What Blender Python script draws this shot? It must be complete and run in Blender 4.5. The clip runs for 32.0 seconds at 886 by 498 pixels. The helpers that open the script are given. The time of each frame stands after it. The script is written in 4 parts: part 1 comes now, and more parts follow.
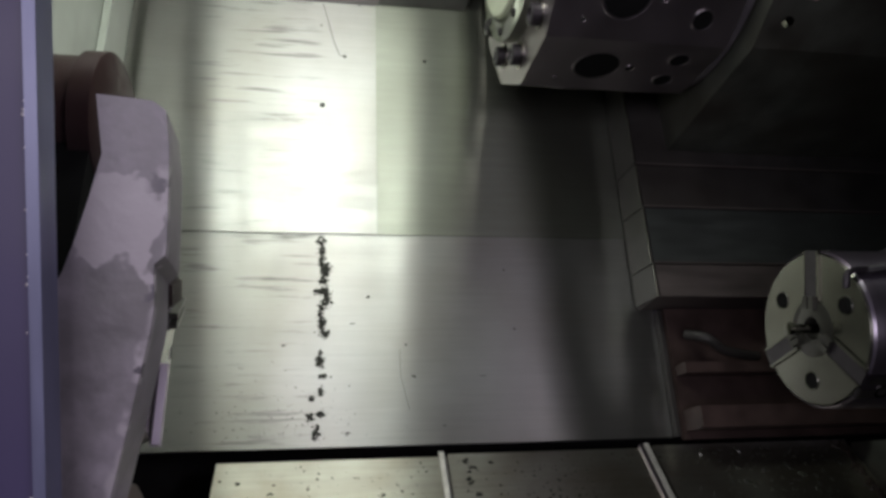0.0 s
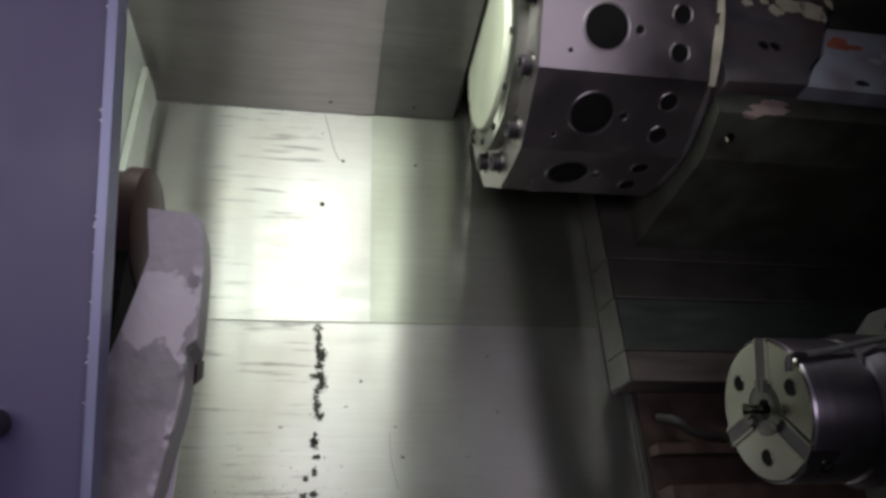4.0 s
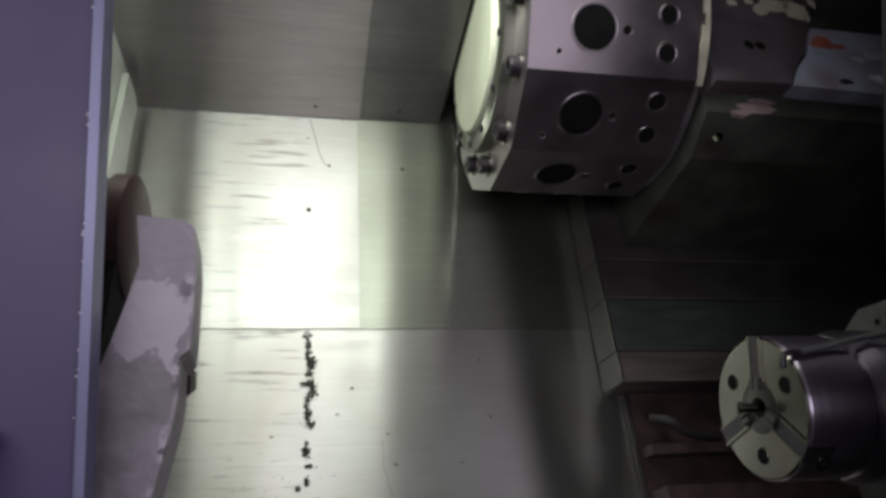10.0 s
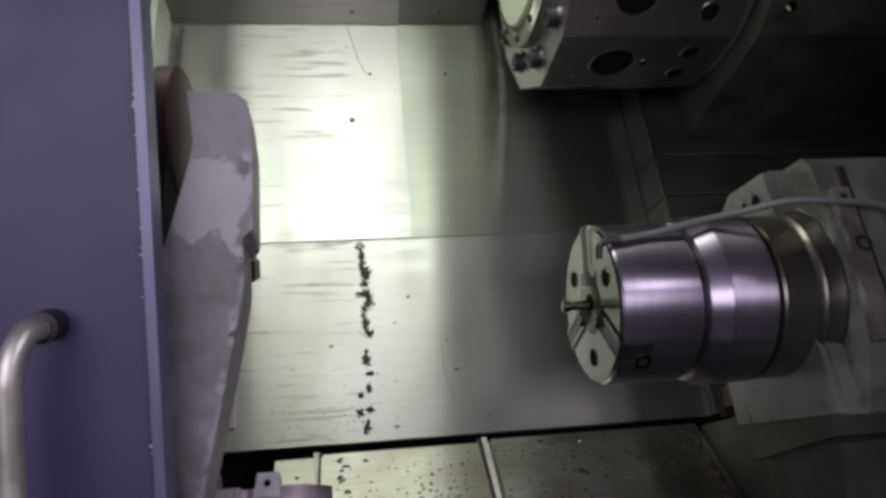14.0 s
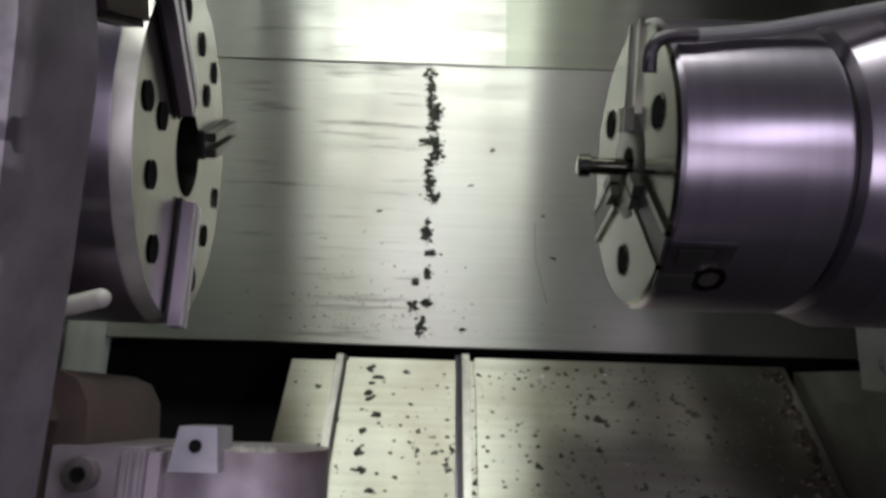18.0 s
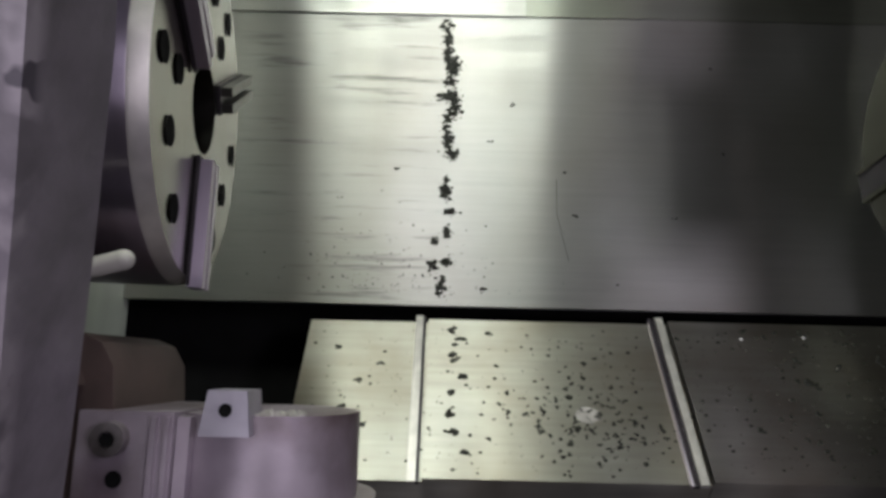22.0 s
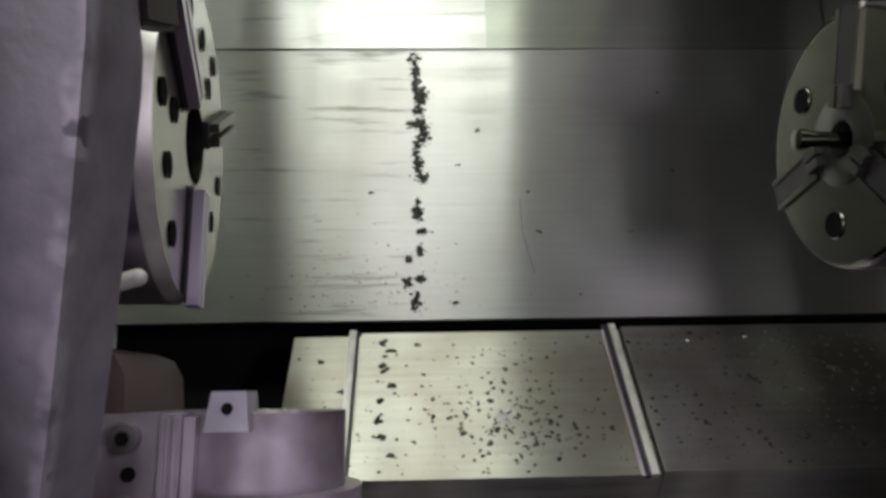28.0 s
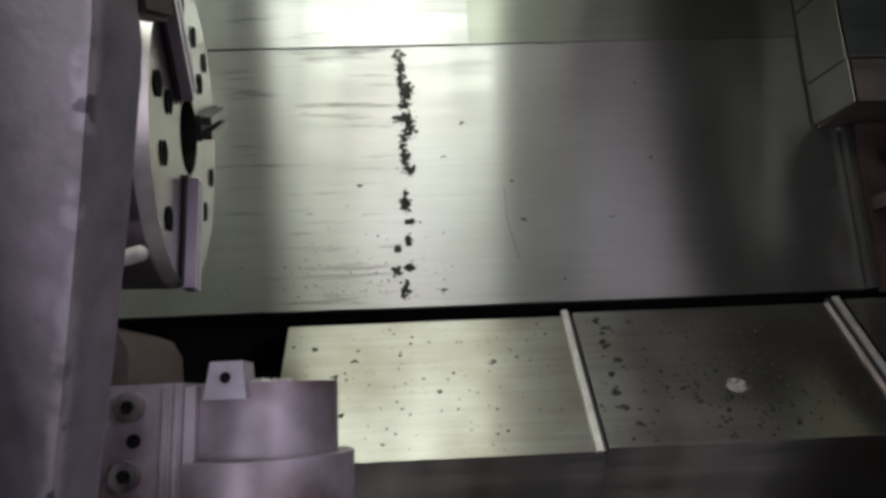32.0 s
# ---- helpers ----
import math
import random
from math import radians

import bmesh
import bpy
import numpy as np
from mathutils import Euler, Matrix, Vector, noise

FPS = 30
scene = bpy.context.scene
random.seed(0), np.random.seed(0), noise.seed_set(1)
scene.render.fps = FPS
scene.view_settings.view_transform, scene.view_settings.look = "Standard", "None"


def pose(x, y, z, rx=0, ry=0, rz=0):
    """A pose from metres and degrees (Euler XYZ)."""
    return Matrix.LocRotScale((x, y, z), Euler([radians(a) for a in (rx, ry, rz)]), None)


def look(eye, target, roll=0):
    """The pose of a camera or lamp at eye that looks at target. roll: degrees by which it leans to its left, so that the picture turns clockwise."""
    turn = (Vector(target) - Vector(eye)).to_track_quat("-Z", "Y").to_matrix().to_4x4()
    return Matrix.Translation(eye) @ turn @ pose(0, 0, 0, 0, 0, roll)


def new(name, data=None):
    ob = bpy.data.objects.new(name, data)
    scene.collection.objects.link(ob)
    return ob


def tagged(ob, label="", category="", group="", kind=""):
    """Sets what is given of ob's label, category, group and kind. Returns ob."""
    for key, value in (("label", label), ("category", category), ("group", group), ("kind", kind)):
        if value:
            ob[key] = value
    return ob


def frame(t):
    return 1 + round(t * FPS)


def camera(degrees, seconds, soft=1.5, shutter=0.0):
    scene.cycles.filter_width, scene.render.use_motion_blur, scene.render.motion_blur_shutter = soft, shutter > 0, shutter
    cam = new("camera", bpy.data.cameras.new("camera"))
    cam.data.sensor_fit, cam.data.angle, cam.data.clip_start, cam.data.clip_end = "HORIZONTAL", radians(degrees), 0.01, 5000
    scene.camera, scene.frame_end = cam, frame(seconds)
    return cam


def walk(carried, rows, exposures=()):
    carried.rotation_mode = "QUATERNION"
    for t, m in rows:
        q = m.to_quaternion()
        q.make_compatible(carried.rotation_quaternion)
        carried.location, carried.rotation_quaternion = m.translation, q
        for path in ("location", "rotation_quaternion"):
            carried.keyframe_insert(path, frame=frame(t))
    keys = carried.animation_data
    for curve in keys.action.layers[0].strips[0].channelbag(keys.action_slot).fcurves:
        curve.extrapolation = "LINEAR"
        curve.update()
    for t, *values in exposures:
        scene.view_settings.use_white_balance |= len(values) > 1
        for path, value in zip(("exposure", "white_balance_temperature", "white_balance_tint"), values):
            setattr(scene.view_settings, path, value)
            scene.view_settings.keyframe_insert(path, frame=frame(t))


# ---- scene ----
cam = camera(67.0, 32.0, soft=3.3)

# Camera rows: seconds, place in metres, turn in degrees.
PATH = [
    (0, 0.0235, -0.9009, 1.3710, 66.73, -4.44, -7.85),
    (0.5, 0.0216, -0.9206, 1.3765, 67.60, -4.23, -7.29),
    (1, 0.0200, -0.9393, 1.3843, 68.66, -4.44, -7.15),
    (1.5, 0.0177, -0.9544, 1.3938, 70.46, -4.64, -7.41),
    (2, 0.0145, -0.9631, 1.4012, 72.39, -4.72, -7.82),
    (2.5, 0.0104, -0.9676, 1.4020, 73.31, -4.86, -8.16),
    (3, 0.0124, -0.9708, 1.4052, 73.85, -4.72, -8.10),
    (3.5, 0.0117, -0.9729, 1.4037, 74.29, -4.84, -8.27),
    (4, 0.0166, -0.9803, 1.4029, 74.35, -4.78, -8.44),
    (4.5, 0.0162, -0.9854, 1.4040, 74.41, -5.01, -8.58),
    (6.5, 0.0095, -0.9784, 1.4003, 74.58, -4.99, -9.23),
    (7, 0.0075, -0.9862, 1.3998, 74.26, -4.81, -9.14),
    (7.5, 0.0079, -0.9868, 1.4001, 74.35, -4.81, -9.39),
    (8, 0.0082, -0.9834, 1.4010, 74.40, -5.18, -9.20),
    (8.5, 0.0095, -0.9807, 1.3997, 74.37, -5.02, -8.97),
    (9, 0.0094, -0.9792, 1.3998, 74.35, -4.93, -8.92),
    (9.5, 0.0097, -0.9790, 1.3994, 74.41, -4.60, -9.43),
    (10, 0.0067, -0.9703, 1.3988, 74.86, -4.24, -10.18),
    (10.5, 0.0071, -0.9684, 1.4007, 75.06, -3.83, -10.53),
    (11, 0.0101, -0.9691, 1.3996, 75.11, -3.47, -10.67),
    (11.5, 0.0068, -0.9662, 1.3992, 74.90, -3.40, -10.33),
    (12, 0.0059, -0.9609, 1.3976, 74.75, -3.33, -10.08),
    (12.5, 0.0059, -0.9614, 1.3917, 73.84, -2.74, -9.53),
    (13, -0.0051, -0.9443, 1.3600, 71.19, -1.82, -8.82),
    (13.5, -0.0083, -0.9527, 1.3528, 70.27, -1.18, -8.22),
    (14, -0.0092, -0.9530, 1.3482, 69.08, -0.66, -7.91),
    (14.5, -0.0109, -0.9423, 1.3298, 67.10, 0.02, -7.66),
    (15, -0.0157, -0.9188, 1.3098, 64.73, 0.79, -6.58),
    (15.5, -0.0121, -0.8807, 1.2935, 62.14, 0.36, -6.59),
    (17.5, 0.0128, -0.7089, 1.2011, 58.45, -1.62, -0.52),
    (18, 0.0152, -0.7040, 1.2041, 58.46, -1.75, 0.65),
    (18.5, 0.0085, -0.7063, 1.2069, 58.77, -2.23, 0.91),
    (19, 0.0046, -0.7094, 1.2021, 58.41, -2.07, 1.19),
    (19.5, 0.0074, -0.6977, 1.1953, 56.30, -2.04, 1.82),
    (20, 0.0127, -0.6914, 1.1873, 54.52, -1.75, 2.08),
    (20.5, 0.0118, -0.6908, 1.1888, 54.24, -1.49, 1.94),
    (21, 0.0083, -0.6929, 1.1909, 54.42, -1.25, 1.78),
    (21.5, 0.0050, -0.6957, 1.1969, 54.71, -1.17, 1.42),
    (22, 0.0044, -0.6938, 1.1961, 54.99, -0.97, 0.99),
    (22.5, 0.0008, -0.6915, 1.1958, 55.23, -0.97, 1.21),
    (23, 0.0006, -0.6909, 1.1962, 55.26, -0.77, 1.23),
    (23.5, -0.0013, -0.6936, 1.1955, 55.18, -0.78, 1.08),
    (24, -0.0061, -0.6955, 1.1958, 55.42, -0.61, 0.77),
    (24.5, -0.0046, -0.6963, 1.1974, 55.35, -1.06, 0.75),
    (25, -0.0051, -0.6977, 1.1962, 55.54, -0.65, 0.31),
    (25.5, -0.0066, -0.7069, 1.2011, 55.62, -0.69, 0.09),
    (27.5, 0.0059, -0.7205, 1.2129, 56.69, -0.47, -1.26),
    (28, 0.0070, -0.7319, 1.2156, 56.99, -0.44, -1.85),
    (28.5, 0.0072, -0.7439, 1.2197, 57.36, -0.36, -2.61),
    (29, 0.0099, -0.7505, 1.2189, 57.40, -0.38, -3.28),
    (29.5, 0.0040, -0.7524, 1.2169, 57.44, -0.34, -3.45),
    (30, -0.0003, -0.7585, 1.2201, 57.55, -0.39, -3.49),
    (30.5, -0.0026, -0.7640, 1.2195, 57.58, -0.23, -3.64),
    (31, -0.0006, -0.7641, 1.2189, 57.46, 0.04, -3.48),
    (31.5, 0.0066, -0.7606, 1.2176, 57.28, 0.14, -3.37),
    (32, 0.0123, -0.7583, 1.2157, 57.20, 0.45, -3.04),
]
walk(cam, [(t, pose(x, y, z, rx, ry, rz)) for t, x, y, z, rx, ry, rz in PATH], exposures=[(0.0, 0.05), (5.5, 0.1), (9.0, 0.15), (13.0, 0.12), (15.0, 0.12), (17.0, 0.1), (20.0, 0.08), (23.0, 0.15), (25.0, 0.4), (26.5, 0.2), (28.0, 0.05), (32.0, 0.05)])

# The lathe has a 45 degree slant bed. Everything on it is laid out in bed space: x along the spindles,
# y into the bed, z up the slope.
BED = pose(0, 0, 1.0, -45, 0, 0)
AY, AZ = -0.273, -0.212          # spindle line in bed space
COV_A, COV_B = (0.0, -0.311), (-0.096, -0.438)   # back and front edge of the lower way cover

# ---- world and lamps ----
world = bpy.data.worlds.new("world")
scene.world = world
world.use_nodes = True
bg = world.node_tree.nodes["Background"]
bg.inputs["Color"].default_value = (0.62, 0.6, 0.75, 1)
bg.inputs["Strength"].default_value = 0.006


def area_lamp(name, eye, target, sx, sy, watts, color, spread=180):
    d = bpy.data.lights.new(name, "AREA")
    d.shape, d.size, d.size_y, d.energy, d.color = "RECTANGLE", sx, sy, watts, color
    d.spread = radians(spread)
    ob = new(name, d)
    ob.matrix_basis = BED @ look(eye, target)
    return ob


# unseen fluorescent work lamp under the roof of the machine, and the workshop's light from the operator's side
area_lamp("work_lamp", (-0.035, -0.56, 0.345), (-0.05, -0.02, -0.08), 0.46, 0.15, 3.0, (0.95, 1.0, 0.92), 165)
# weak extra lamp, added to fade the bright band towards the turret
area_lamp("band_fade_lamp", (0.32, -0.56, 0.345), (0.2, -0.02, -0.1), 0.24, 0.07, 0.15, (0.95, 1.0, 0.92), 165)
# tube set from the chuck's highlight; two wide unseen fills added for fronts and turret
for name, eye, target, sx, sy, watts, color in (("ceiling_tube", (2.3, -1.8, 3.05), (0.0, -0.4, 1.1), 1.2, 0.2, 20, (0.91, 0.85, 1.0)),
                                         ("workshop_fill_left", (-1.0, -2.9, 2.5), (-0.1, -0.4, 1.0), 2.4, 1.0, 38, (0.93, 0.87, 1.0)),
                                         ("workshop_fill_right", (1.75, -2.9, 2.65), (0.1, -0.4, 1.2), 1.4, 0.8, 11, (0.92, 0.84, 1.0))):
    lamp = bpy.data.lights.new(name, "AREA")
    lamp.shape, lamp.size, lamp.size_y, lamp.energy, lamp.color = "RECTANGLE", sx, sy, watts, color
    new(name, lamp).matrix_basis = look(eye, target)


# ---- materials ----
def material(name, color, rough=0.5, metal=0.0, grain=None, amount=0.25, stretch=(1, 1, 1), scale=40, stain=0.2,
             stain_scale=6, stain_color=None, bump=0.1, coat=0.0, rough_var=0.12, spread=(0.35, 0.7), aniso=0.0):
    m = bpy.data.materials.new(name)
    m.use_nodes = True
    nt = m.node_tree
    n, l = nt.nodes, nt.links
    b = n["Principled BSDF"]
    b.inputs["Roughness"].default_value, b.inputs["Metallic"].default_value = rough, metal
    b.inputs["Coat Weight"].default_value, b.inputs["Coat Roughness"].default_value = coat, 0.12
    tc = n.new("ShaderNodeTexCoord")
    mp = n.new("ShaderNodeMapping")
    mp.inputs["Scale"].default_value = stretch
    l.new(tc.outputs["Object"], mp.inputs["Vector"])
    fine = n.new("ShaderNodeTexNoise")
    fine.inputs["Scale"].default_value, fine.inputs["Detail"].default_value = scale, 6
    l.new(mp.outputs["Vector"], fine.inputs["Vector"])
    big = n.new("ShaderNodeTexNoise")
    big.inputs["Scale"].default_value, big.inputs["Detail"].default_value = stain_scale, 5
    l.new(tc.outputs["Object"], big.inputs["Vector"])
    r1 = n.new("ShaderNodeValToRGB")
    r1.color_ramp.elements[0].position, r1.color_ramp.elements[1].position = 0.3, 0.7
    lo, hi = 1 - amount, 1 + amount
    r1.color_ramp.elements[0].color = (*[c * lo for c in color], 1)
    r1.color_ramp.elements[1].color = (*[min(1, c * hi) for c in color], 1)
    l.new(fine.outputs["Fac"], r1.inputs["Fac"])
    r2 = n.new("ShaderNodeValToRGB")
    r2.color_ramp.elements[0].position, r2.color_ramp.elements[1].position = spread
    r2.color_ramp.elements[0].color, r2.color_ramp.elements[1].color = (0, 0, 0, 1), (stain, stain, stain, 1)
    l.new(big.outputs["Fac"], r2.inputs["Fac"])
    mix = n.new("ShaderNodeMix")
    mix.data_type = "RGBA"
    sc = stain_color or tuple(c * 0.35 for c in color)
    mix.inputs["B"].default_value = (*sc, 1)
    l.new(r2.outputs["Color"], mix.inputs["Factor"])
    l.new(r1.outputs["Color"], mix.inputs["A"])
    l.new(mix.outputs["Result"], b.inputs["Base Color"])
    mr = n.new("ShaderNodeMapRange")
    mr.inputs["To Min"].default_value, mr.inputs["To Max"].default_value = max(0.03, rough - rough_var), min(1, rough + rough_var)
    l.new(fine.outputs["Fac"], mr.inputs["Value"])
    l.new(mr.outputs["Result"], b.inputs["Roughness"])
    if aniso:
        b.inputs["Anisotropic"].default_value = aniso
        tg = n.new("ShaderNodeTangent")
        tg.direction_type, tg.uv_map = "UV_MAP", "grain"
        l.new(tg.outputs["Tangent"], b.inputs["Tangent"])
    if bump:
        bp = n.new("ShaderNodeBump")
        bp.inputs["Strength"].default_value, bp.inputs["Distance"].default_value = bump, 0.002
        l.new(fine.outputs["Fac"], bp.inputs["Height"])
        l.new(bp.outputs["Normal"], b.inputs["Normal"])
    return m


M_PLATE = material("brushed_sheet_steel", (0.46, 0.47, 0.44), 0.36, 0.95, rough_var=0.15, amount=0.06, stretch=(1, 1, 26), scale=8, stain=0.5,
                   stain_scale=6, stain_color=(0.3, 0.27, 0.22), bump=0.02, aniso=1.0)


def scuffs(m, x_from, x_to, strength):
    """Darker drag marks along the sheet, thickest in one stretch of it."""
    nt = m.node_tree
    n, l = nt.nodes, nt.links
    b = n["Principled BSDF"]
    old = b.inputs["Base Color"].links[0].from_socket
    tc = n.new("ShaderNodeTexCoord")
    mp = n.new("ShaderNodeMapping")
    mp.inputs["Scale"].default_value = (5, 1, 75)
    l.new(tc.outputs["Object"], mp.inputs["Vector"])
    t = n.new("ShaderNodeTexNoise")
    t.inputs["Scale"].default_value, t.inputs["Detail"].default_value, t.inputs["Roughness"].default_value = 1.6, 5, 0.6
    l.new(mp.outputs["Vector"], t.inputs["Vector"])
    r = n.new("ShaderNodeMapRange")
    r.inputs["From Min"].default_value, r.inputs["From Max"].default_value = 0.56, 0.68
    l.new(t.outputs["Fac"], r.inputs["Value"])
    sep = n.new("ShaderNodeSeparateXYZ")
    l.new(tc.outputs["Object"], sep.inputs[0])
    fac = r.outputs["Result"]
    for lo, hi in ((x_from - 0.02, x_from + 0.02), (x_to + 0.01, x_to - 0.02)):
        k = n.new("ShaderNodeMapRange")
        k.inputs["From Min"].default_value, k.inputs["From Max"].default_value = lo, hi
        l.new(sep.outputs["X"], k.inputs["Value"])
        q = n.new("ShaderNodeMath")
        q.operation = "MULTIPLY"
        l.new(fac, q.inputs[0])
        l.new(k.outputs["Result"], q.inputs[1])
        fac = q.outputs[0]
    q = n.new("ShaderNodeMath")
    q.operation = "MULTIPLY"
    l.new(fac, q.inputs[0])
    q.inputs[1].default_value = strength
    mx = n.new("ShaderNodeMix")
    mx.data_type = "RGBA"
    l.new(q.outputs[0], mx.inputs["Factor"])
    l.new(old, mx.inputs["A"])
    mx.inputs["B"].default_value = (0.12, 0.12, 0.11, 1)
    l.new(mx.outputs["Result"], b.inputs["Base Color"])


scuffs(M_PLATE, -0.19, 0.0, 0.75)


def smears(m, amount):
    """Wiped oil film: broad uneven bands across the grain that dull or polish the sheet."""
    nt = m.node_tree
    n, l = nt.nodes, nt.links
    b = n["Principled BSDF"]
    old = b.inputs["Roughness"].links[0].from_socket
    tc = n.new("ShaderNodeTexCoord")
    for stretch, scale, part_of in (((22, 1, 2.2), 1.0, 0.6), ((4, 1, 7), 1.6, 0.4), ((1.2, 1, 60), 1.0, 0.4)):
        mp = n.new("ShaderNodeMapping")
        mp.inputs["Scale"].default_value = stretch
        l.new(tc.outputs["Object"], mp.inputs["Vector"])
        t = n.new("ShaderNodeTexNoise")
        t.inputs["Scale"].default_value, t.inputs["Detail"].default_value = scale, 4
        l.new(mp.outputs["Vector"], t.inputs["Vector"])
        r = n.new("ShaderNodeMapRange")
        r.inputs["From Min"].default_value, r.inputs["From Max"].default_value = 0.3, 0.7
        r.inputs["To Min"].default_value, r.inputs["To Max"].default_value = -amount * part_of, amount * part_of
        l.new(t.outputs["Fac"], r.inputs["Value"])
        q = n.new("ShaderNodeMath")
        q.operation = "ADD"
        l.new(old, q.inputs[0])
        l.new(r.outputs["Result"], q.inputs[1])
        old = q.outputs[0]
    q = n.new("ShaderNodeMath")
    q.operation = "MAXIMUM"
    l.new(old, q.inputs[0])
    q.inputs[1].default_value = 0.3
    l.new(q.outputs[0], b.inputs["Roughness"])


smears(M_PLATE, 0.07)

M_PLATE_DULL = material("dull_oily_sheet_steel", (0.36, 0.38, 0.32), 0.37, 0.95, rough_var=0.06, amount=0.06, stretch=(1, 1, 14), scale=8, stain=0.5,
                        stain_scale=5, stain_color=(0.22, 0.22, 0.18), bump=0.02, aniso=1.0)
smears(M_PLATE_DULL, 0.06)
M_COVER = material("way_cover_steel", (0.41, 0.41, 0.355), 0.36, 0.95, aniso=0.97, rough_var=0.06, amount=0.1, stretch=(1, 20, 20), scale=9, stain=0.65,
                   stain_scale=9, stain_color=(0.2, 0.16, 0.11), bump=0.05)
smears(M_COVER, 0.07)
M_BARE = material("pale_bare_steel", (0.42, 0.4, 0.37), 0.5, 0.5, amount=0.3, scale=90, stain=0.6, stain_scale=60)
M_STRIP = material("bright_wiper_strip", (0.58, 0.56, 0.52), 0.42, 0.7, amount=0.2, scale=60, bump=0.05)
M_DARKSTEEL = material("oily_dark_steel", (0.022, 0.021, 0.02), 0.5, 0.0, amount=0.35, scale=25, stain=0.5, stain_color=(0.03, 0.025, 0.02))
# near-black that stands for the shade inside recesses and holes
M_SHADE = material("shade_black", (0.008, 0.008, 0.008), 0.9, 0, bump=0)
M_DOOR = material("violet_blue_door_paint", (0.042, 0.032, 0.088), 0.5, 0, amount=0.08, scale=14, stain=0.3, stain_scale=3,
                  stain_color=(0.05, 0.035, 0.09), bump=0.02)
M_ALU = material("aluminium_edge", (0.14, 0.145, 0.23), 0.38, 0.3, amount=0.15, stretch=(8, 8, 1), scale=12, bump=0.05)
M_CAST = material("grey_casting_paint", (0.235, 0.21, 0.238), 0.42, 0.0, amount=0.3, scale=60, stain=0.7, stain_scale=11,
                  stain_color=(0.1, 0.095, 0.09), bump=0.4)


def wear(m, centre, radius, worn=(0.33, 0.3, 0.32), dark=(0.085, 0.075, 0.09)):
    """Adds bare metal where paint has worn off: round a centre and along an edge, with ragged outlines."""
    nt = m.node_tree
    n, l = nt.nodes, nt.links
    b = n["Principled BSDF"]
    old = b.inputs["Base Color"].links[0].from_socket
    tc = n.new("ShaderNodeTexCoord")
    rag = n.new("ShaderNodeTexNoise")
    rag.inputs["Scale"].default_value, rag.inputs["Detail"].default_value = 38, 3
    l.new(tc.outputs["Object"], rag.inputs["Vector"])

    def math_node(op, a, c):
        k = n.new("ShaderNodeMath")
        k.operation = op
        for i, v in ((0, a), (1, c)):
            if isinstance(v, (int, float)):
                k.inputs[i].default_value = v
            else:
                l.new(v, k.inputs[i])
        return k.outputs[0]

    def step(v, lo, hi):
        r = n.new("ShaderNodeMapRange")
        r.inputs["From Min"].default_value, r.inputs["From Max"].default_value = lo, hi
        l.new(v, r.inputs["Value"])
        return r.outputs["Result"]

    d = n.new("ShaderNodeVectorMath")
    d.operation = "DISTANCE"
    l.new(tc.outputs["Object"], d.inputs[0])
    d.inputs[1].default_value = centre
    sep = n.new("ShaderNodeSeparateXYZ")
    l.new(tc.outputs["Object"], sep.inputs[0])
    ragged = math_node("MULTIPLY", math_node("SUBTRACT", rag.outputs["Fac"], 0.5), 0.07)
    rag2 = n.new("ShaderNodeTexNoise")
    rag2.inputs["Scale"].default_value, rag2.inputs["Detail"].default_value = 42, 3
    l.new(tc.outputs["Object"], rag2.inputs["Vector"])
    patch = step(math_node("ADD", d.outputs["Value"], ragged), radius + 0.0015, radius - 0.0015)
    line = math_node("MINIMUM", math_node("ADD", math_node("MULTIPLY", sep.outputs["Z"], 0.262), -0.0102), -0.0722)
    off = math_node("ABSOLUTE", math_node("SUBTRACT", sep.outputs["X"], line), 0)
    edge = math_node("MULTIPLY", step(rag2.outputs["Fac"], 0.46, 0.54), step(math_node("ADD", off, math_node("MULTIPLY", ragged, 0.3)), 0.0042, 0.0012))
    spot = math_node("MULTIPLY", step(rag2.outputs["Fac"], 0.62, 0.65), step(off, 0.012, 0.004))
    front = step(math_node("ADD", math_node("ADD", sep.outputs["Y"], math_node("MULTIPLY", sep.outputs["Z"], 0.49)), 0.639), 0.009, 0.004)
    edge, spot = math_node("MULTIPLY", edge, front), math_node("MULTIPLY", spot, front)
    for fac, color in ((math_node("MAXIMUM", patch, edge), worn), (spot, dark)):
        mx = n.new("ShaderNodeMix")
        mx.data_type = "RGBA"
        l.new(fac, mx.inputs["Factor"])
        l.new(old, mx.inputs["A"])
        mx.inputs["B"].default_value = (*color, 1)
        old = mx.outputs["Result"]
    l.new(old, b.inputs["Base Color"])


wear(M_CAST, (-0.1, -0.531, -0.219), 0.024)
M_WORN = material("worn_bare_casting", (0.5, 0.46, 0.47), 0.45, 0.3, amount=0.15, scale=60, stain=0.3, bump=0.12)
M_CHUCK = material("turned_chuck_steel", (0.39, 0.345, 0.415), 0.33, 0.95, aniso=0.88, amount=0.06, stretch=(40, 1, 1), scale=4, stain=0.15,
                   stain_scale=5, bump=0.006, rough_var=0.05)
M_FACE = material("ground_face_steel", (0.25, 0.245, 0.225), 0.22, 1.0, rough_var=0.1, amount=0.3, scale=30, stain=0.75, stain_scale=16, stain_color=(0.1, 0.075, 0.05), bump=0.03)
M_CORE = material("oily_dark_grey_steel", (0.07, 0.068, 0.06), 0.35, 0.7, amount=0.3, scale=40, stain=0.5, stain_scale=20, bump=0.05)
M_BLACK = material("blackened_steel", (0.035, 0.03, 0.035), 0.4, 0.5, amount=0.3, scale=40, bump=0.05)
